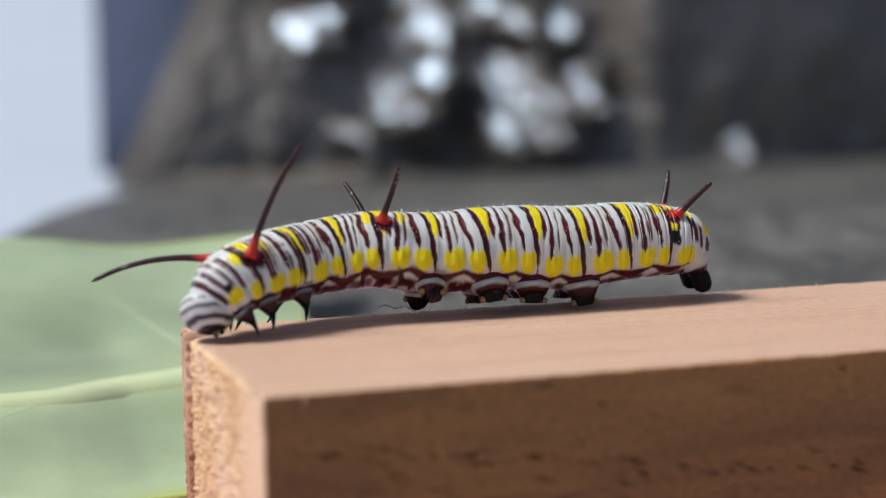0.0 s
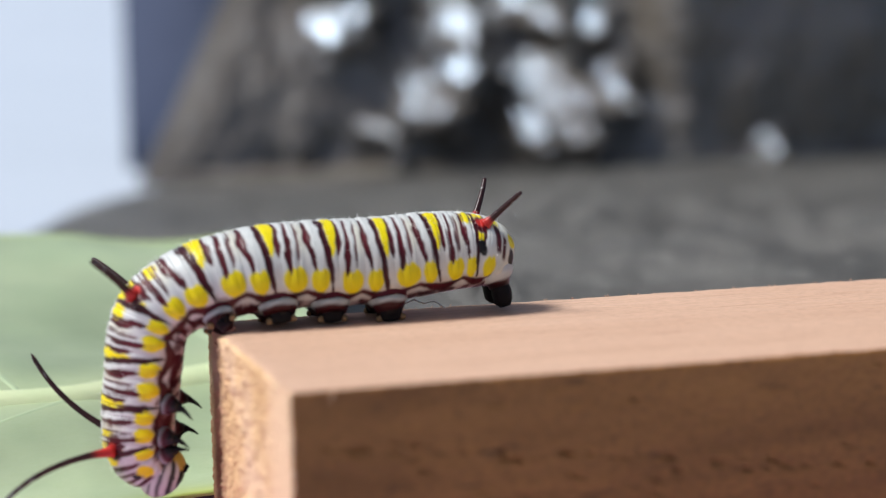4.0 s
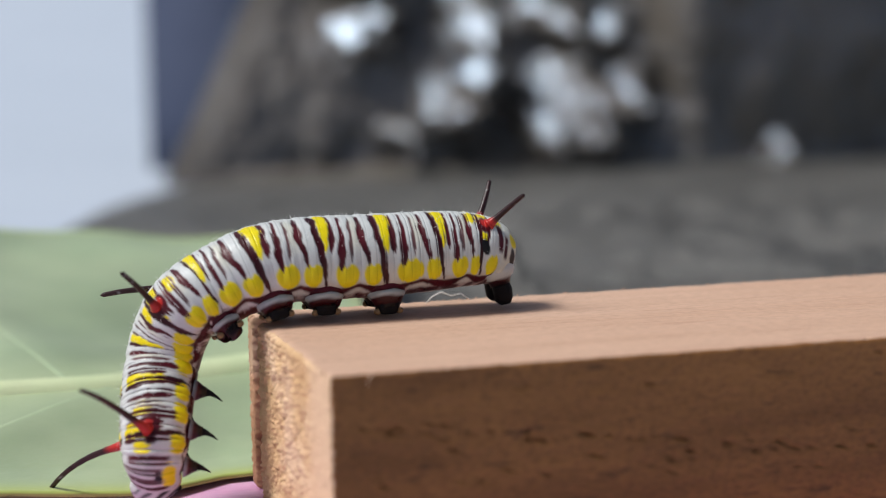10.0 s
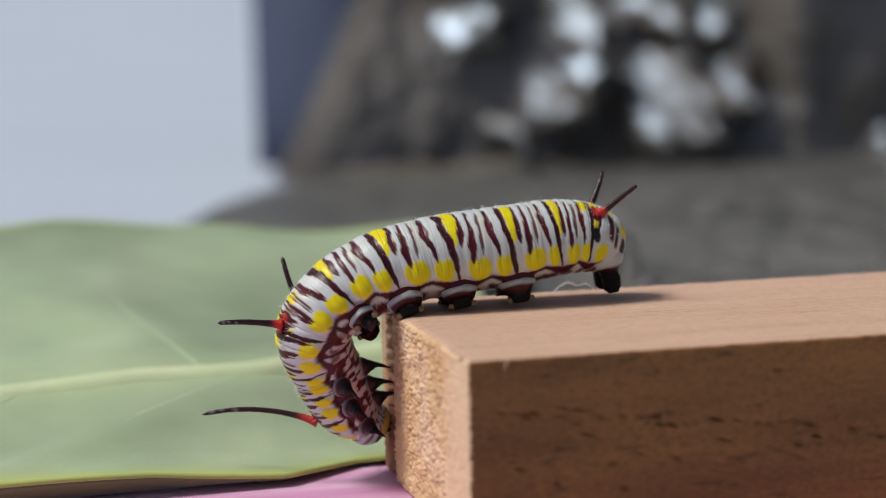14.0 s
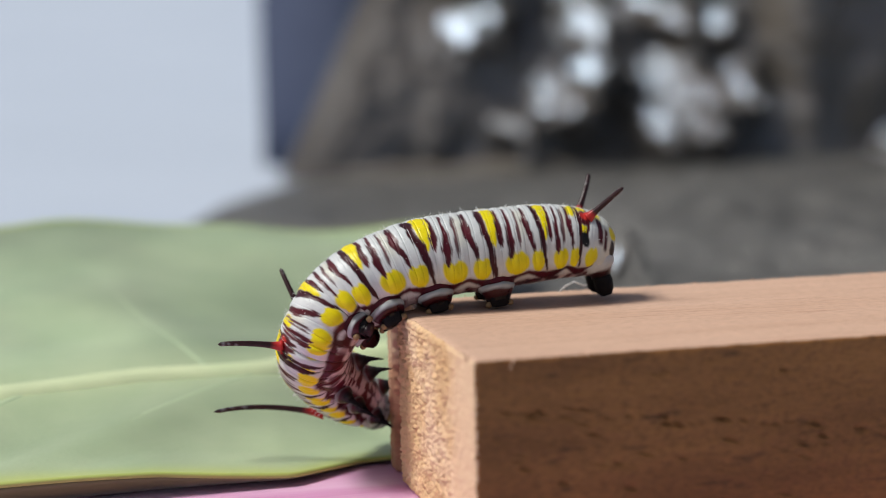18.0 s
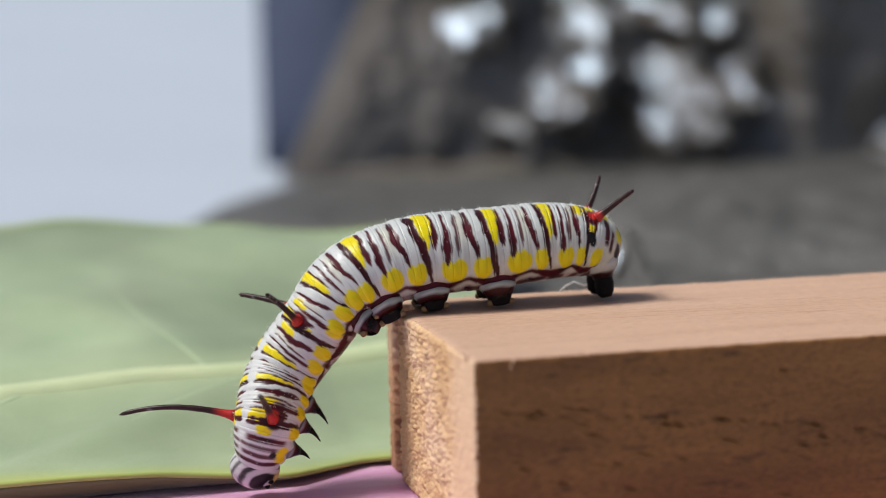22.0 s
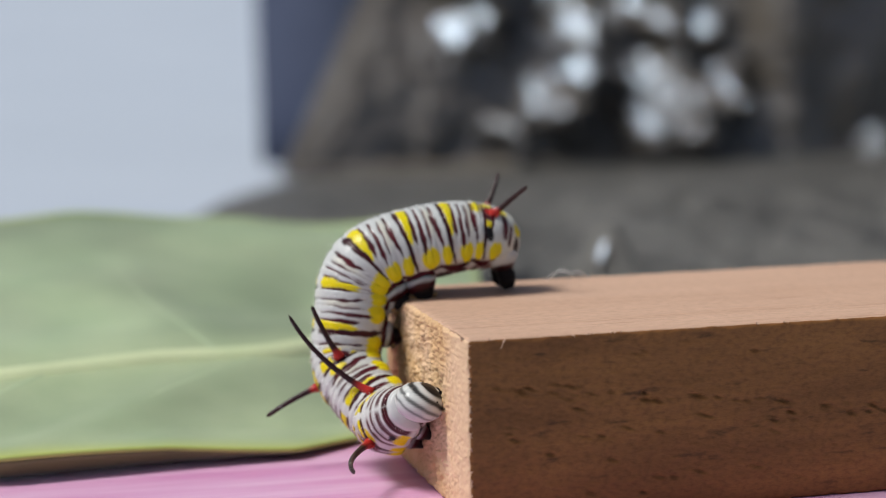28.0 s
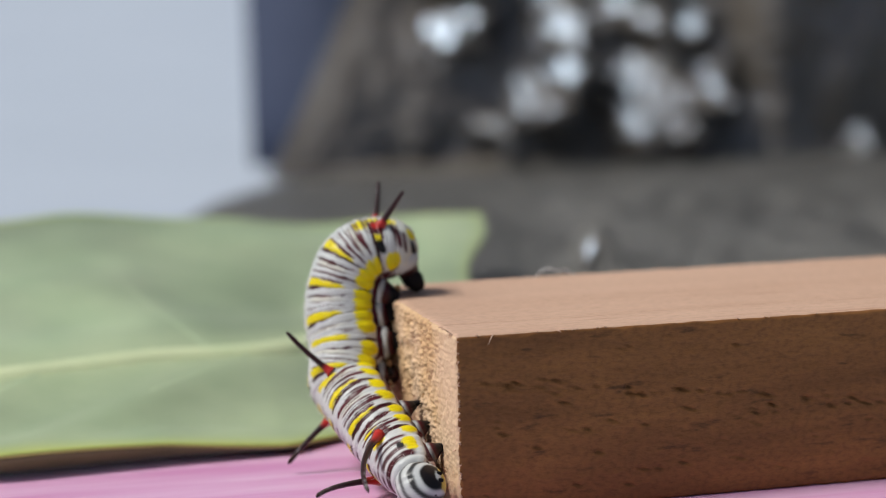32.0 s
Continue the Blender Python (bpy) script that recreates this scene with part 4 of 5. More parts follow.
def between(t):
    """All points at time t, gliding through the bends."""
    ts = [b[0] for b in BENDS]
    i = min(max(int(np.searchsorted(ts, t, side="right")) - 1, 0), len(ts) - 2)

    def slope(k):
        if k == 0 or k == len(ts) - 1:
            return np.zeros_like(BENDS[0][1])
        a, b = (BENDS[k][1] - BENDS[k - 1][1]) / (ts[k] - ts[k - 1]), (BENDS[k + 1][1] - BENDS[k][1]) / (ts[k + 1] - ts[k])
        same = (a * b) > 0
        return np.where(same, 2 * a * b / np.where(same, a + b, 1), 0)

    h = ts[i + 1] - ts[i]
    q = (t - ts[i]) / h
    return ((2 * q ** 3 - 3 * q ** 2 + 1) * BENDS[i][1] + (q ** 3 - 2 * q ** 2 + q) * h * slope(i)
            + (-2 * q ** 3 + 3 * q ** 2) * BENDS[i + 1][1] + (q ** 3 - q ** 2) * h * slope(i + 1))


def motions():
    bend(0, [(-0.1, 18.7, 15.1), (2.5, 19.9, 17.0), (8.0, 22.7, 17.6), (12.8, 23.0, 17.9), (16.0, 23.0, 17.5), (20.0, 23.0, 17.5), (23.7, 23.0, 17.5), (27.2, 23.0, 17.3), (30.9, 23.0, 17.5), (34.7, 23.0, 17.4), (38.3, 23.0, 16.8)],
         [(0.45, -0.48, 0.75), (-0.74, 0.67, 0.11), (0.15, -0.69, 0.71), (-0.33, 0.47, 0.82)], -13, 17)
    bend(0.5, [(-2.3, 21.0, 13.9), (0.8, 21.8, 16.4), (5.0, 22.5, 17.8), (8.7, 23.0, 18.4), (11.7, 23.0, 17.5), (16.0, 23.0, 17.1), (20.4, 23.0, 17.2), (24.3, 23.0, 17.5), (27.5, 23.0, 18.1), (30.3, 23.0, 17.8), (32.7, 23.0, 16.5)],
         [(-0.53, -0.72, 0.44), (-0.90, 0.22, 0.38), (0.02, -0.70, 0.71), (-0.42, 0.42, 0.81)], -10, 16)
    bend(1, [(-2.9, 21.9, 11.4), (-3.3, 20.4, 14.7), (1.4, 24.1, 17.2), (5.8, 23.0, 18.0), (8.2, 23.0, 17.6), (12.2, 23.0, 17.4), (16.1, 23.0, 17.0), (20.1, 23.0, 17.0), (23.9, 23.0, 17.4), (27.2, 23.0, 17.5), (29.8, 23.0, 16.9)],
         [(0.24, -0.48, 0.84), (-0.80, 0.47, 0.38), (0.35, -0.66, 0.66), (-0.59, 0.01, 0.81)], -14, 17)
    bend(1.5, [(-4.0, 24.6, 7.8), (-5.0, 20.7, 12.1), (-1.9, 23.2, 16.2), (2.3, 23.0, 17.9), (5.0, 23.0, 17.2), (9.5, 23.0, 16.9), (13.8, 23.0, 17.0), (17.4, 23.0, 17.2), (20.7, 23.0, 17.5), (23.9, 23.0, 17.3), (26.3, 23.0, 16.4)],
         [(-0.88, -0.12, 0.46), (-0.01, 0.61, 0.79), (0.07, -0.68, 0.73), (-0.72, 0.03, 0.70)], -10, 13)
    bend(2, [(-2.9, 24.2, 4.6), (-5.3, 20.4, 8.4), (-4.1, 23.4, 13.7), (-0.9, 23.0, 17.2), (1.5, 23.0, 17.2), (5.8, 23.0, 17.0), (9.9, 23.0, 16.7), (14.1, 23.0, 16.9), (17.9, 23.0, 17.6), (21.0, 23.0, 18.1), (23.1, 23.0, 17.7)],
         [(-0.47, -0.68, 0.57), (-0.59, 0.55, 0.59), (0.33, -0.61, 0.73), (-0.50, -0.16, 0.85)], -18, 13)
    bend(2.5, [(-2.9, 23.0, 4.3), (-5.3, 23.0, 7.3), (-4.6, 23.0, 13.0), (-2.8, 23.0, 16.5), (0.2, 23.0, 16.8), (4.7, 23.0, 16.7), (9.4, 23.0, 16.8), (13.7, 23.0, 17.0), (17.1, 23.0, 17.6), (19.8, 23.0, 17.5), (21.6, 23.0, 16.5)],
         [(-0.25, -0.90, 0.37), (0.08, 0.56, 0.82), (0.06, -0.69, 0.72), (-0.49, 0.18, 0.86)], -4, 12)
    bend(3, [(-4.0, 23.0, 3.6), (-5.9, 23.0, 6.7), (-5.4, 23.0, 11.9), (-3.6, 23.0, 15.6), (-0.4, 23.0, 16.5), (4.4, 23.0, 16.7), (9.0, 23.0, 16.9), (12.9, 23.0, 17.1), (16.2, 23.0, 17.5), (19.1, 23.0, 17.3), (21.1, 23.0, 16.4)],
         [(-0.14, -0.48, 0.87), (-0.67, 0.53, 0.52), (0.07, -0.71, 0.69), (-0.32, 0.37, 0.87)], -7, 12)
    bend(3.5, [(-4.1, 23.0, 3.2), (-6.0, 23.0, 6.0), (-5.6, 23.0, 11.1), (-4.3, 23.0, 15.0), (-1.1, 23.0, 16.3), (3.4, 23.0, 16.8), (7.7, 23.0, 16.9), (11.5, 23.0, 16.9), (15.1, 23.0, 17.2), (18.4, 23.0, 17.2), (20.7, 23.0, 16.5)],
         [(-0.09, -0.62, 0.78), (0.83, 0.05, 0.56), (0.10, -0.71, 0.69), (-0.13, 0.43, 0.89)], -1, 13)
    bend(5.5, [(-8.6, 20.5, 3.5), (-7.3, 20.5, 5.1), (-6.3, 20.5, 8.8), (-5.8, 20.5, 12.4), (-3.7, 20.5, 15.0), (-0.0, 20.5, 16.7), (4.0, 20.5, 17.2), (8.0, 20.5, 17.2), (12.1, 20.5, 17.4), (15.4, 20.5, 17.4), (17.7, 20.5, 16.7)],
         [(-0.29, -0.80, 0.53), (0.15, 0.10, 0.98), (-0.09, -0.81, 0.58), (0.37, -0.24, 0.90)], 6, 23)
    bend(6, [(-6.3, 22.3, 3.6), (-6.4, 21.5, 6.1), (-6.4, 21.1, 9.2), (-6.5, 20.5, 12.1), (-4.7, 20.5, 14.4), (-0.8, 20.5, 16.3), (3.6, 20.5, 17.1), (7.8, 20.5, 17.1), (12.0, 20.5, 17.4), (15.3, 20.5, 17.4), (17.6, 20.5, 16.8)],
         [(-0.03, -0.59, 0.81), (-0.03, 0.22, 0.98), (-0.06, -0.75, 0.65), (0.45, 0.31, 0.84)], 8, 23)
    bend(6.5, [(-6.1, 22.4, 3.7), (-6.2, 21.5, 6.1), (-6.4, 21.1, 9.0), (-6.6, 20.5, 12.0), (-4.8, 20.5, 14.3), (-0.9, 20.5, 16.3), (3.4, 20.5, 17.1), (7.8, 20.5, 17.1), (12.0, 20.5, 17.3), (15.3, 20.5, 17.3), (17.5, 20.5, 16.8)],
         [(0.14, -0.49, 0.86), (0.06, -0.00, 0.99), (-0.07, -0.72, 0.68), (0.54, 0.34, 0.78)], 8, 23)
    bend(7, [(-11.1, 20.5, 3.8), (-9.0, 20.5, 5.3), (-7.3, 20.5, 8.9), (-6.7, 20.5, 12.3), (-4.8, 20.5, 14.5), (-0.9, 20.5, 16.5), (3.4, 20.5, 17.3), (7.9, 20.5, 17.3), (12.1, 20.5, 17.4), (15.4, 20.5, 17.4), (17.7, 20.5, 16.8)],
         [(-0.03, -0.87, 0.50), (0.12, -0.13, 0.98), (-0.05, -0.68, 0.73), (0.34, 0.40, 0.85)], -6, 23)
    bend(7.5, [(-10.1, 18.5, 3.3), (-9.9, 18.4, 6.4), (-8.1, 20.8, 10.3), (-6.5, 20.5, 13.7), (-4.8, 20.5, 15.2), (-0.9, 20.5, 16.8), (3.5, 20.5, 17.4), (8.0, 20.5, 17.3), (12.3, 20.5, 17.5), (15.5, 20.5, 17.4), (17.9, 20.5, 16.7)],
         [(0.04, -0.57, 0.82), (-0.39, 0.71, 0.59), (0.10, -0.65, 0.75), (-0.23, 0.58, 0.78)], -18, 13)
    bend(8, [(-4.1, 19.4, 2.5), (-6.7, 18.0, 5.5), (-7.1, 20.7, 10.2), (-6.2, 20.5, 14.0), (-4.8, 20.5, 15.4), (-1.0, 20.5, 16.8), (3.5, 20.5, 17.3), (8.0, 20.5, 17.3), (12.2, 20.5, 17.5), (15.5, 20.5, 17.4), (17.8, 20.5, 16.7)],
         [(-0.39, -0.76, 0.52), (0.13, 0.18, 0.97), (0.12, -0.54, 0.84), (-0.56, 0.23, 0.80)], -17, 10)
    bend(8.5, [(-5.7, 18.5, 2.1), (-6.7, 17.6, 5.2), (-7.0, 20.6, 9.8), (-6.3, 20.5, 13.8), (-4.8, 20.5, 15.2), (-0.9, 20.5, 16.8), (3.4, 20.5, 17.3), (7.9, 20.5, 17.3), (12.1, 20.5, 17.4), (15.5, 20.5, 17.4), (17.9, 20.5, 16.6)],
         [(0.34, -0.43, 0.83), (0.02, 0.42, 0.91), (0.22, -0.52, 0.82), (-0.51, -0.12, 0.85)], -23, 9)
    bend(9, [(-12.0, 20.5, 2.8), (-9.7, 20.5, 5.9), (-7.3, 20.5, 10.0), (-6.4, 20.5, 13.6), (-4.8, 20.5, 15.2), (-1.0, 20.5, 16.7), (3.4, 20.5, 17.3), (7.9, 20.5, 17.3), (12.2, 20.5, 17.4), (15.5, 20.5, 17.3), (17.8, 20.5, 16.6)],
         [(0.42, -0.31, 0.85), (-0.77, 0.40, 0.49), (0.17, -0.63, 0.76), (-0.27, 0.39, 0.88)], -14, 10)
    bend(9.5, [(-12.6, 18.5, 3.6), (-10.5, 18.2, 6.4), (-7.9, 20.6, 10.3), (-6.4, 20.5, 13.9), (-4.7, 20.5, 15.3), (-1.0, 20.5, 16.8), (3.4, 20.5, 17.4), (7.9, 20.5, 17.3), (12.2, 20.5, 17.5), (15.5, 20.5, 17.4), (17.9, 20.5, 16.6)],
         [(0.28, -0.53, 0.80), (-0.19, 0.85, 0.48), (0.29, -0.60, 0.75), (-0.47, 0.24, 0.85)], -25, 10)
    bend(10, [(-9.0, 17.6, 2.8), (-8.9, 17.3, 5.9), (-7.8, 20.9, 10.4), (-6.3, 20.5, 14.1), (-4.8, 20.5, 15.2), (-1.1, 20.5, 16.8), (3.2, 20.5, 17.3), (7.6, 20.5, 17.3), (11.9, 20.5, 17.4), (15.3, 20.5, 17.3), (17.6, 20.5, 16.6)],
         [(0.02, -0.57, 0.82), (-0.23, 0.93, 0.28), (0.37, -0.57, 0.74), (-0.61, -0.23, 0.76)], -29, 11)
    bend(10.5, [(-14.2, 18.8, 2.7), (-11.5, 18.1, 5.6), (-7.9, 20.5, 9.3), (-6.0, 20.5, 13.4), (-4.5, 20.5, 15.0), (-0.9, 20.5, 16.7), (3.4, 20.5, 17.3), (7.9, 20.5, 17.3), (12.1, 20.5, 17.4), (15.5, 20.5, 17.3), (17.9, 20.5, 16.6)],
         [(0.11, -0.74, 0.66), (-0.50, 0.56, 0.66), (0.34, -0.69, 0.64), (-0.39, -0.13, 0.91)], -10, 12)
    bend(11, [(-16.7, 18.8, 4.4), (-13.4, 19.7, 6.4), (-8.9, 20.6, 9.4), (-6.6, 20.5, 13.2), (-4.7, 20.5, 14.9), (-1.1, 20.5, 16.6), (3.3, 20.5, 17.3), (7.7, 20.5, 17.2), (12.0, 20.5, 17.4), (15.3, 20.5, 17.3), (17.6, 20.5, 16.6)],
         [(0.06, -0.64, 0.76), (-0.67, 0.72, 0.21), (0.01, -0.48, 0.88), (-0.11, 0.61, 0.78)], -14, 11)
    bend(11.5, [(-11.5, 20.5, 5.4), (-11.5, 20.5, 6.8), (-8.9, 20.5, 10.1), (-6.8, 20.5, 13.5), (-4.4, 20.5, 15.3), (-1.1, 20.5, 16.7), (3.3, 20.5, 17.3), (7.8, 20.5, 17.3), (12.0, 20.5, 17.4), (15.4, 20.5, 17.3), (17.8, 20.5, 16.5)],
         [(-0.72, -0.13, 0.68), (0.85, 0.05, 0.53), (-0.01, -0.82, 0.58), (0.07, 0.23, 0.97)], -8, 16)
    bend(12, [(-3.7, 22.4, 4.2), (-6.1, 20.7, 6.1), (-7.1, 20.7, 9.5), (-6.4, 20.5, 12.9), (-4.3, 20.5, 15.1), (-0.9, 20.5, 16.4), (3.3, 20.5, 17.1), (7.8, 20.5, 17.1), (12.0, 20.5, 17.3), (15.4, 20.5, 17.2), (17.7, 20.5, 16.5)],
         [(0.28, -0.50, 0.82), (-0.39, 0.91, 0.12), (-0.14, -0.86, 0.50), (0.28, -0.23, 0.94)], 8, 23)
    bend(13, [(-5.8, 22.4, 3.7), (-5.7, 21.1, 5.8), (-6.3, 20.9, 8.9), (-6.8, 20.5, 12.3), (-4.7, 20.5, 14.7), (-1.2, 20.5, 16.3), (3.3, 20.5, 17.0), (7.8, 20.5, 17.2), (11.8, 20.5, 17.3), (14.9, 20.5, 17.3), (17.1, 20.5, 16.8)],
         [(0.01, -0.64, 0.77), (-0.36, 0.90, 0.24), (-0.07, -0.80, 0.60), (0.67, -0.14, 0.73)], 14, 24)
    bend(14, [(-2.7, 23.3, 4.2), (-4.7, 22.0, 6.2), (-6.0, 21.5, 9.1), (-6.8, 20.5, 12.1), (-4.9, 20.5, 14.3), (-1.5, 20.5, 16.0), (3.1, 20.5, 16.9), (7.5, 20.5, 17.3), (11.1, 20.5, 17.7), (14.0, 20.5, 17.6), (16.5, 20.5, 16.7)],
         [(0.53, -0.38, 0.76), (0.10, 0.50, 0.86), (-0.16, -0.58, 0.80), (0.72, 0.18, 0.67)], 10, 24)
    bend(14.5, [(-2.7, 27.2, 3.8), (-4.5, 24.6, 6.5), (-5.7, 23.0, 9.5), (-6.8, 20.5, 12.3), (-5.1, 20.5, 14.3), (-1.9, 20.5, 15.9), (2.8, 20.5, 16.8), (6.9, 20.5, 17.1), (10.7, 20.5, 17.1), (13.9, 20.5, 17.2), (16.2, 20.5, 16.5)],
         [(0.22, -0.43, 0.88), (-0.18, 0.61, 0.77), (-0.05, -0.60, 0.80), (0.87, -0.14, 0.47)], -15, 25)
    bend(16.5, [(-14.4, 21.6, 6.4), (-12.9, 22.5, 7.2), (-10.3, 19.4, 7.8), (-8.0, 20.5, 10.6), (-6.0, 20.5, 13.2), (-3.6, 20.5, 15.4), (0.6, 20.5, 16.7), (5.4, 20.5, 17.2), (9.4, 20.5, 17.5), (12.6, 20.5, 17.6), (14.9, 20.5, 16.9)],
         [(-0.71, -0.45, 0.54), (-0.43, 0.71, 0.56), (-0.40, -0.60, 0.69), (0.78, -0.20, 0.60)], -19, 17)
    bend(17, [(-2.9, 28.7, 6.0), (-5.0, 25.5, 6.2), (-7.0, 23.2, 8.3), (-7.3, 20.5, 11.0), (-5.7, 20.5, 13.4), (-3.3, 20.5, 15.3), (0.8, 20.5, 16.7), (5.6, 20.5, 17.1), (9.6, 20.5, 17.5), (12.7, 20.5, 17.4), (15.1, 20.5, 16.8)],
         [(-0.19, 0.41, 0.89), (-0.40, 0.35, 0.85), (-0.20, -0.59, 0.78), (0.66, 0.09, 0.75)], -15, 27)
    bend(17.5, [(-3.0, 28.7, 4.1), (-4.9, 25.6, 5.9), (-6.6, 23.3, 8.2), (-7.2, 20.5, 10.9), (-5.9, 20.5, 13.3), (-3.4, 20.5, 15.1), (0.8, 20.5, 16.6), (5.6, 20.5, 17.0), (9.5, 20.5, 17.5), (12.7, 20.5, 17.3), (15.2, 20.5, 16.6)],
         [(0.70, -0.12, 0.70), (-0.35, 0.51, 0.78), (-0.06, -0.55, 0.83), (0.34, 0.49, 0.80)], -15, 27)
    bend(18, [(-1.8, 28.1, 4.2), (-4.4, 25.5, 6.2), (-6.5, 23.5, 8.5), (-7.2, 20.5, 10.9), (-5.9, 20.5, 13.2), (-3.5, 20.5, 15.1), (0.7, 20.5, 16.6), (5.5, 20.5, 17.1), (9.5, 20.5, 17.4), (12.7, 20.5, 17.3), (15.2, 20.5, 16.6)],
         [(0.75, -0.33, 0.58), (-0.18, 0.45, 0.87), (-0.07, -0.58, 0.81), (0.36, 0.49, 0.80)], -15, 27)
    bend(19, [(-2.0, 28.5, 4.5), (-4.2, 25.6, 6.5), (-6.4, 23.5, 8.6), (-7.1, 20.5, 11.0), (-5.9, 20.5, 13.2), (-3.5, 20.5, 15.0), (0.7, 20.5, 16.5), (5.5, 20.5, 17.0), (9.6, 20.5, 17.3), (12.8, 20.5, 17.2), (15.0, 20.5, 16.6)],
         [(0.58, -0.08, 0.81), (-0.24, 0.44, 0.86), (-0.06, -0.57, 0.82), (0.36, 0.50, 0.79)], -15, 27)
    bend(20, [(-2.0, 28.9, 5.0), (-4.1, 25.8, 6.6), (-6.2, 23.5, 8.6), (-6.9, 20.5, 10.9), (-5.8, 20.5, 13.1), (-3.6, 20.5, 15.0), (0.6, 20.5, 16.4), (5.4, 20.5, 17.0), (9.5, 20.5, 17.3), (12.7, 20.5, 17.2), (15.0, 20.5, 16.6)],
         [(0.34, -0.19, 0.92), (-0.32, 0.41, 0.85), (-0.04, -0.57, 0.82), (0.39, 0.54, 0.75)], -15, 27)
    bend(20.5, [(-3.3, 29.0, 4.1), (-5.1, 25.8, 6.1), (-6.6, 23.4, 8.4), (-7.0, 20.5, 10.9), (-5.8, 20.5, 13.2), (-3.7, 20.5, 15.1), (0.5, 20.5, 16.5), (5.4, 20.5, 17.0), (9.5, 20.5, 17.3), (12.7, 20.5, 17.2), (15.0, 20.5, 16.6)],
         [(0.60, -0.30, 0.74), (-0.38, 0.46, 0.80), (-0.09, -0.58, 0.81), (0.35, 0.54, 0.77)], -15, 27)
    bend(21, [(-10.2, 20.5, 4.7), (-9.2, 20.5, 7.1), (-8.1, 20.5, 9.3), (-7.4, 20.5, 11.8), (-6.0, 20.5, 13.8), (-3.6, 20.5, 15.6), (0.7, 20.5, 16.8), (5.6, 20.5, 17.2), (9.8, 20.5, 17.5), (13.1, 20.5, 17.3), (15.3, 20.5, 16.5)],
         [(-0.17, -0.65, 0.74), (-0.02, 0.37, 0.93), (-0.20, -0.57, 0.79), (0.84, -0.03, 0.54)], -3, 19)
    bend(21.5, [(-12.5, 18.0, 3.6), (-11.1, 19.0, 6.3), (-9.4, 21.0, 8.8), (-7.1, 20.5, 12.2), (-5.8, 20.5, 14.1), (-3.7, 20.5, 15.8), (0.6, 20.5, 16.9), (5.5, 20.5, 17.2), (9.8, 20.5, 17.5), (13.1, 20.5, 17.3), (15.4, 20.5, 16.5)],
         [(-0.08, -0.58, 0.81), (-0.66, 0.41, 0.63), (0.04, -0.57, 0.82), (0.00, 0.72, 0.69)], -10, 11)
    bend(22, [(-12.1, 19.2, 2.5), (-11.1, 18.9, 5.8), (-9.7, 20.7, 8.7), (-7.1, 20.5, 12.1), (-5.7, 20.5, 14.0), (-3.6, 20.5, 15.7), (0.6, 20.5, 16.9), (5.6, 20.5, 17.2), (9.8, 20.5, 17.5), (13.2, 20.5, 17.3), (15.4, 20.5, 16.4)],
         [(-0.01, -0.59, 0.81), (-0.19, 0.85, 0.50), (0.18, -0.63, 0.76), (-0.42, 0.50, 0.76)], -37, 9)
    bend(22.5, [(-12.6, 18.9, 2.1), (-11.2, 18.9, 5.7), (-9.3, 20.3, 8.6), (-7.1, 20.5, 12.2), (-5.7, 20.5, 14.0), (-3.6, 20.5, 15.6), (0.6, 20.5, 16.9), (5.6, 20.5, 17.2), (9.8, 20.5, 17.5), (13.2, 20.5, 17.2), (15.4, 20.5, 16.4)],
         [(0.42, -0.75, 0.52), (0.01, 0.57, 0.82), (0.27, -0.71, 0.65), (-0.35, 0.58, 0.74)], -36, 9)
    bend(23, [(-5.1, 15.1, 4.7), (-7.3, 17.7, 6.0), (-8.2, 20.0, 8.5), (-7.0, 20.5, 12.1), (-5.6, 20.5, 14.0), (-3.7, 20.5, 15.7), (0.5, 20.5, 16.9), (5.5, 20.5, 17.3), (9.8, 20.5, 17.5), (13.2, 20.5, 17.3), (15.5, 20.5, 16.3)],
         [(0.40, -0.66, 0.63), (-0.34, 0.13, 0.93), (0.26, -0.56, 0.79), (-0.40, 0.50, 0.77)], -31, 8)
    bend(23.5, [(-4.8, 15.5, 4.6), (-6.4, 17.0, 6.0), (-7.8, 19.5, 8.5), (-7.1, 20.5, 11.8), (-5.5, 20.5, 13.5), (-3.2, 20.5, 15.6), (0.6, 20.5, 17.1), (5.4, 20.5, 17.4), (9.7, 20.5, 17.6), (13.2, 20.5, 17.3), (15.5, 20.5, 16.2)],
         [(0.60, -0.38, 0.70), (0.20, 0.60, 0.77), (0.21, -0.57, 0.80), (-0.51, 0.51, 0.69)], -32, 9)
    bend(24, [(-3.2, 14.8, 3.7), (-5.3, 17.3, 5.2), (-6.5, 18.9, 8.1), (-6.9, 20.5, 11.6), (-5.2, 20.6, 13.7), (-2.9, 20.5, 15.8), (0.7, 20.5, 17.2), (5.3, 20.5, 17.5), (9.6, 20.5, 17.7), (13.1, 20.5, 17.4), (15.4, 20.5, 16.3)],
         [(-0.08, -0.66, 0.74), (0.24, 0.65, 0.72), (0.31, -0.60, 0.73), (-0.56, 0.35, 0.75)], -34, 9)
    bend(24.5, [(-3.3, 15.1, 2.0), (-4.4, 16.6, 3.9), (-5.8, 18.6, 7.4), (-6.2, 20.5, 11.4), (-4.8, 20.6, 13.8), (-2.7, 20.5, 15.8), (0.5, 20.5, 17.3), (5.0, 20.5, 17.5), (9.3, 20.5, 17.7), (12.8, 20.5, 17.5), (15.4, 20.5, 16.4)],
         [(0.12, -0.48, 0.87), (0.28, 0.46, 0.85), (0.40, -0.66, 0.63), (-0.64, 0.11, 0.76)], -26, 9)
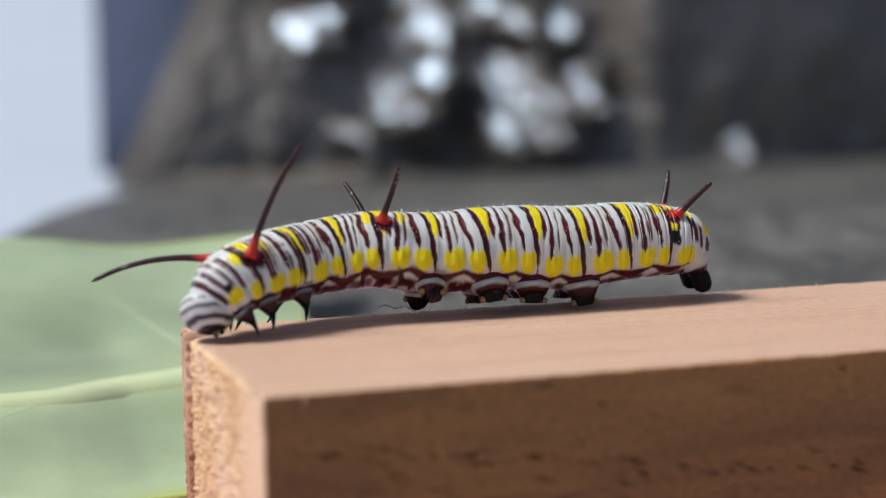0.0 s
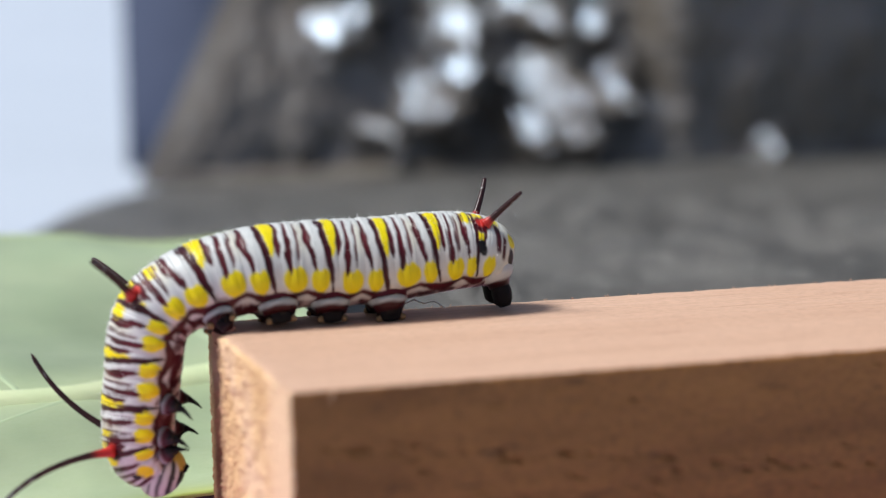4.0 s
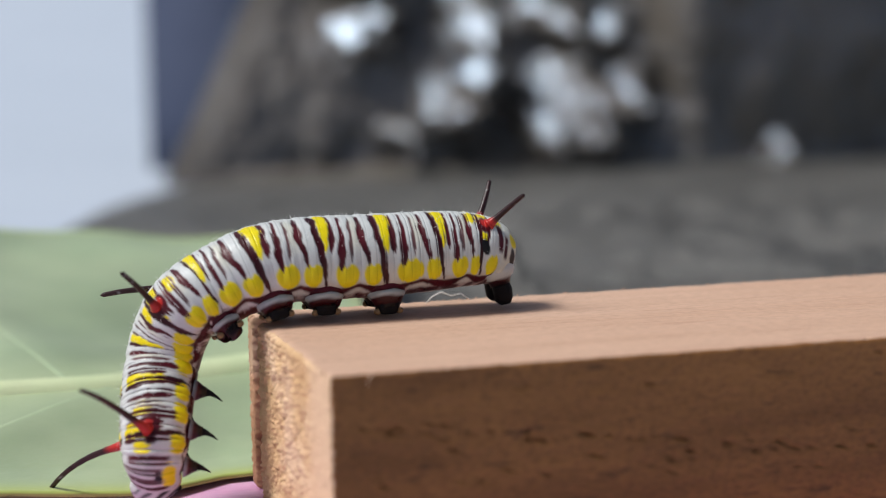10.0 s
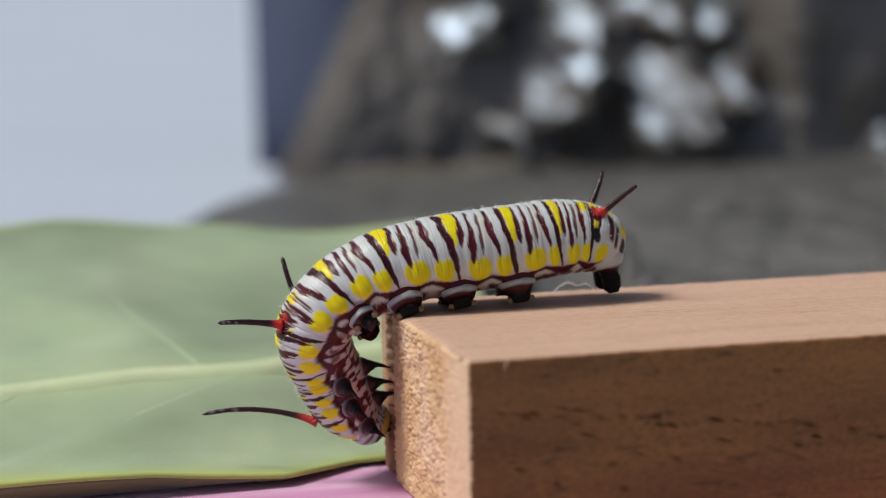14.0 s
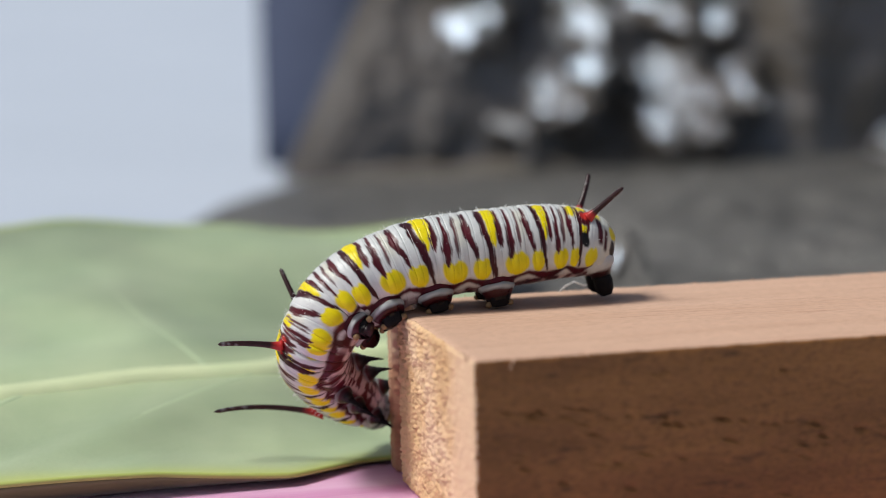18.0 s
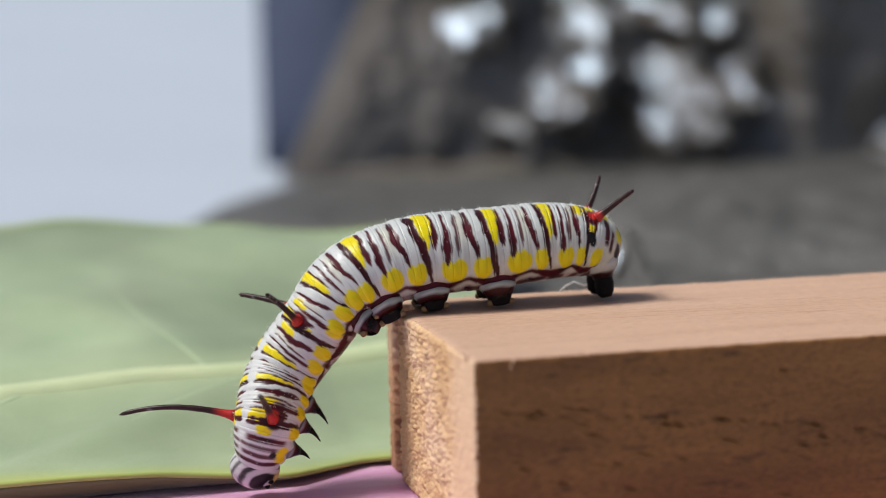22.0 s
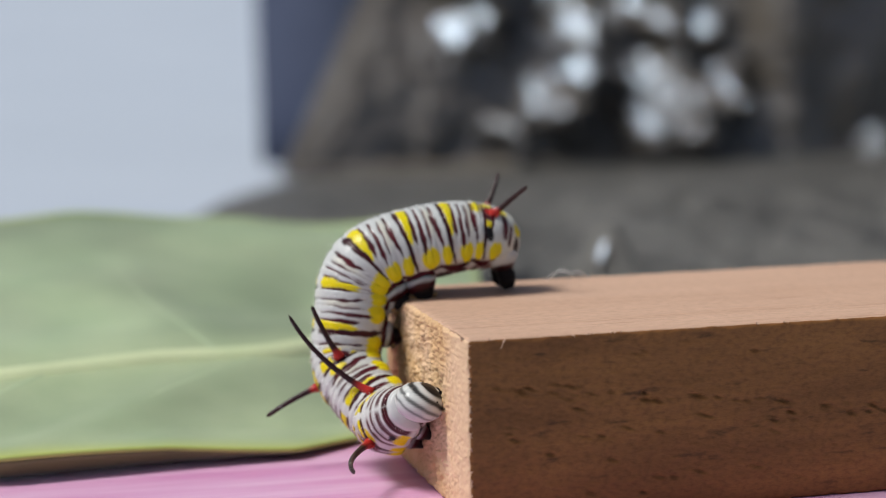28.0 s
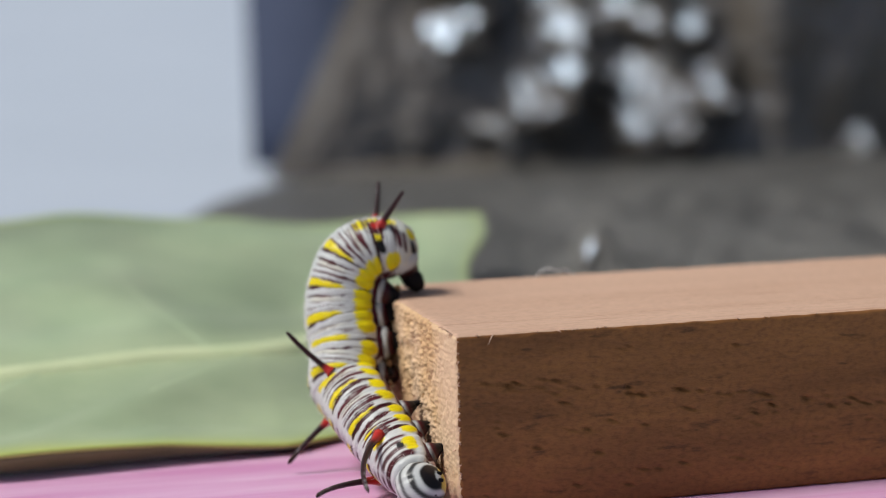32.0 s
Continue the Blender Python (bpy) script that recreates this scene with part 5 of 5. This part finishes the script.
    bend(25, [(-4.1, 12.8, 3.5), (-4.6, 16.0, 4.9), (-5.6, 18.4, 7.7), (-5.9, 20.0, 11.2), (-4.8, 20.4, 13.4), (-2.8, 20.5, 15.6), (0.5, 20.5, 17.2), (4.9, 20.5, 17.5), (9.0, 20.5, 17.8), (12.4, 20.5, 17.5), (14.8, 20.5, 16.4)],
         [(0.08, -0.54, 0.84), (0.36, 0.88, 0.30), (0.46, -0.64, 0.61), (-0.61, 0.20, 0.77)], -26, 8)
    bend(25.5, [(-2.2, 12.8, 3.4), (-3.8, 15.5, 4.7), (-5.2, 18.0, 7.5), (-5.8, 20.0, 11.1), (-4.6, 20.4, 13.5), (-2.4, 20.5, 15.6), (0.7, 20.5, 17.1), (4.8, 20.5, 17.5), (8.8, 20.5, 17.7), (12.3, 20.5, 17.4), (15.0, 20.5, 16.4)],
         [(0.04, -0.43, 0.90), (0.41, 0.83, -0.37), (0.41, -0.69, 0.59), (-0.51, 0.26, 0.82)], -34, 7)
    bend(27.5, [(-1.9, 9.5, 3.5), (-3.8, 12.9, 3.5), (-4.7, 15.5, 4.9), (-5.6, 19.5, 7.1), (-5.5, 20.2, 9.3), (-5.0, 20.5, 13.2), (-2.6, 20.5, 15.8), (0.4, 20.5, 16.9), (3.4, 20.5, 17.6), (6.1, 20.5, 17.4), (8.4, 20.5, 16.1)],
         [(0.62, -0.52, 0.59), (-0.70, -0.07, 0.71), (0.81, -0.41, 0.41), (-0.19, 0.53, 0.83)], -8, -10)
    bend(28, [(-2.0, 7.9, 7.1), (-3.2, 13.0, 4.8), (-3.4, 14.7, 5.0), (-5.2, 19.0, 7.6), (-4.9, 20.0, 10.5), (-4.3, 20.5, 13.6), (-3.0, 20.5, 15.7), (-0.3, 20.5, 16.7), (2.9, 20.5, 17.3), (6.0, 20.5, 17.3), (8.6, 20.5, 16.4)],
         [(-0.02, -0.61, 0.79), (-0.83, 0.44, 0.35), (0.63, -0.55, 0.54), (-0.17, 0.58, 0.80)], 6, -16)
    bend(28.5, [(-2.0, 7.8, 7.2), (-3.4, 11.1, 5.0), (-5.0, 15.3, 4.5), (-5.3, 18.8, 7.3), (-5.2, 19.9, 9.3), (-5.4, 20.5, 12.4), (-4.0, 20.6, 15.0), (-1.0, 20.5, 16.5), (2.0, 20.5, 17.4), (4.9, 20.5, 17.5), (7.8, 20.5, 16.5)],
         [(-0.21, -0.61, 0.77), (-0.44, 0.53, 0.73), (0.07, -0.64, 0.76), (-0.59, 0.53, 0.61)], 1, -15)
    bend(29, [(-1.9, 7.0, 8.9), (-3.7, 10.4, 6.9), (-4.0, 14.3, 5.6), (-5.3, 18.5, 6.7), (-5.1, 19.6, 9.0), (-4.3, 20.4, 12.0), (-3.6, 20.6, 14.8), (-1.7, 20.5, 16.5), (0.9, 20.5, 17.5), (3.7, 20.5, 17.5), (6.6, 20.5, 16.3)],
         [(-0.62, -0.55, 0.56), (-0.59, 0.53, 0.61), (0.78, -0.35, 0.52), (-0.29, 0.61, 0.74)], -3, -9)
    bend(29.5, [(-2.6, 5.0, 11.2), (-3.6, 9.5, 8.3), (-4.7, 13.7, 5.8), (-4.8, 18.4, 7.0), (-4.9, 19.6, 8.9), (-5.4, 20.5, 11.7), (-4.5, 20.6, 14.2), (-2.6, 20.5, 16.0), (-0.2, 20.5, 17.1), (2.3, 20.5, 17.4), (5.0, 20.5, 15.9)],
         [(-0.09, -0.50, 0.86), (-0.58, 0.59, 0.56), (0.55, -0.19, 0.81), (-0.45, 0.67, 0.59)], 2, -17)
    bend(30, [(-2.0, 3.2, 13.0), (-3.6, 8.7, 9.6), (-4.7, 13.3, 6.7), (-5.2, 18.4, 6.8), (-5.6, 19.5, 8.1), (-5.2, 20.3, 11.1), (-4.7, 20.6, 13.4), (-3.3, 20.5, 15.3), (-1.1, 20.5, 16.8), (1.9, 20.5, 17.3), (6.6, 20.5, 16.3)],
         [(-0.26, -0.76, 0.59), (-0.73, 0.40, 0.56), (0.55, -0.56, 0.62), (-0.15, 0.68, 0.72)], -1, -17)
    bend(30.5, [(-1.9, 2.5, 11.8), (-3.2, 8.4, 9.7), (-4.3, 13.0, 6.7), (-5.0, 18.2, 6.6), (-5.3, 19.3, 7.5), (-5.4, 20.2, 10.3), (-4.6, 20.6, 13.0), (-3.4, 20.5, 15.3), (-1.9, 20.5, 17.1), (-0.2, 20.5, 17.6), (2.2, 20.5, 16.6)],
         [(-0.84, -0.29, 0.46), (0.42, 0.51, 0.75), (0.46, -0.52, 0.72), (0.06, 0.82, 0.58)], -0, -15)
    bend(31, [(-1.8, 1.6, 7.0), (-2.9, 8.1, 7.2), (-4.1, 13.0, 5.9), (-4.9, 18.0, 6.2), (-5.2, 19.2, 7.2), (-4.7, 20.1, 10.2), (-4.4, 20.6, 12.9), (-3.7, 20.6, 15.2), (-2.8, 20.5, 16.7), (-0.9, 20.5, 17.2), (1.9, 20.5, 16.6)],
         [(-0.90, -0.20, 0.40), (0.21, 0.69, 0.69), (0.51, -0.49, 0.70), (-0.13, 0.76, 0.63)], -1, -17)
    bend(31.5, [(-2.5, 1.4, 3.6), (-3.3, 7.7, 4.4), (-4.2, 12.4, 5.0), (-4.9, 17.0, 6.0), (-5.3, 18.4, 6.7), (-5.2, 19.9, 9.4), (-4.5, 20.7, 12.2), (-4.0, 20.6, 14.5), (-3.1, 20.4, 16.2), (-1.9, 20.5, 16.9), (0.2, 20.5, 16.2)],
         [(-0.90, -0.09, 0.43), (-0.76, 0.12, 0.64), (0.49, -0.48, 0.73), (-0.13, 0.80, 0.58)], -8, -12)
    bend(32, [(-2.7, 1.2, 2.3), (-3.1, 7.4, 3.2), (-4.3, 11.6, 5.0), (-4.8, 16.0, 6.0), (-5.1, 17.3, 6.8), (-4.6, 18.5, 8.9), (-4.7, 19.6, 11.0), (-4.4, 20.4, 13.4), (-3.5, 20.6, 15.6), (-1.6, 20.5, 16.6), (1.7, 20.5, 16.5)],
         [(-0.90, -0.03, 0.43), (-0.57, -0.31, 0.76), (0.46, -0.59, 0.66), (-0.13, 0.67, 0.73)], 3, -6)
    times = [round(0.2 * k, 1) for k in range(161)]
    places = [0.7] + [s for _, s in RINGS]
    ring_rows, horn_rows = [[] for _ in places], [[] for _ in FILAMENTS]
    for t in times:
        state = between(t)
        for rows, m in zip(ring_rows, body_poses(state[:11], places, state[15][0], state[15][1])):
            rows.append((t, m))
        # the head looks aside on its neck
        aside = np.interp(t, (0, 0.5, 1, 2, 9, 9.5, 10, 10.5, 11, 12, 21, 21.5, 22, 23, 25, 27.5, 29, 30, 31, 32), (32, 28, 40, 10, 12, 32, 52, 38, 22, 0, 10, 42, 66, 72, 66, 48, 50, 56, 60, 50))
        nod = np.interp(t, (20, 21.5, 22, 23, 24, 25, 27.5, 28.5), (0, 28, 38, 32, 12, 8, 8, 0))
        ring_rows[0][-1] = (t, ring_rows[0][-1][1] @ Matrix.Rotation(radians(float(aside)), 4, "Z") @ Matrix.Rotation(radians(float(nod)), 4, "Y"))
        for rows, d, ob in zip(horn_rows, state[11:15], ROOTS):
            rows.append((t, Matrix.Translation(ob) @ aim(d)))
    walk(head_part, ring_rows[0])
    for (ring, _), rows in zip(RINGS, ring_rows[1:]):
        walk(ring, rows)
    for ob, rows in zip(FILAMENTS, horn_rows):
        walk(ob, rows)


ROOTS = [ob.location.copy() for ob in FILAMENTS]
motions()
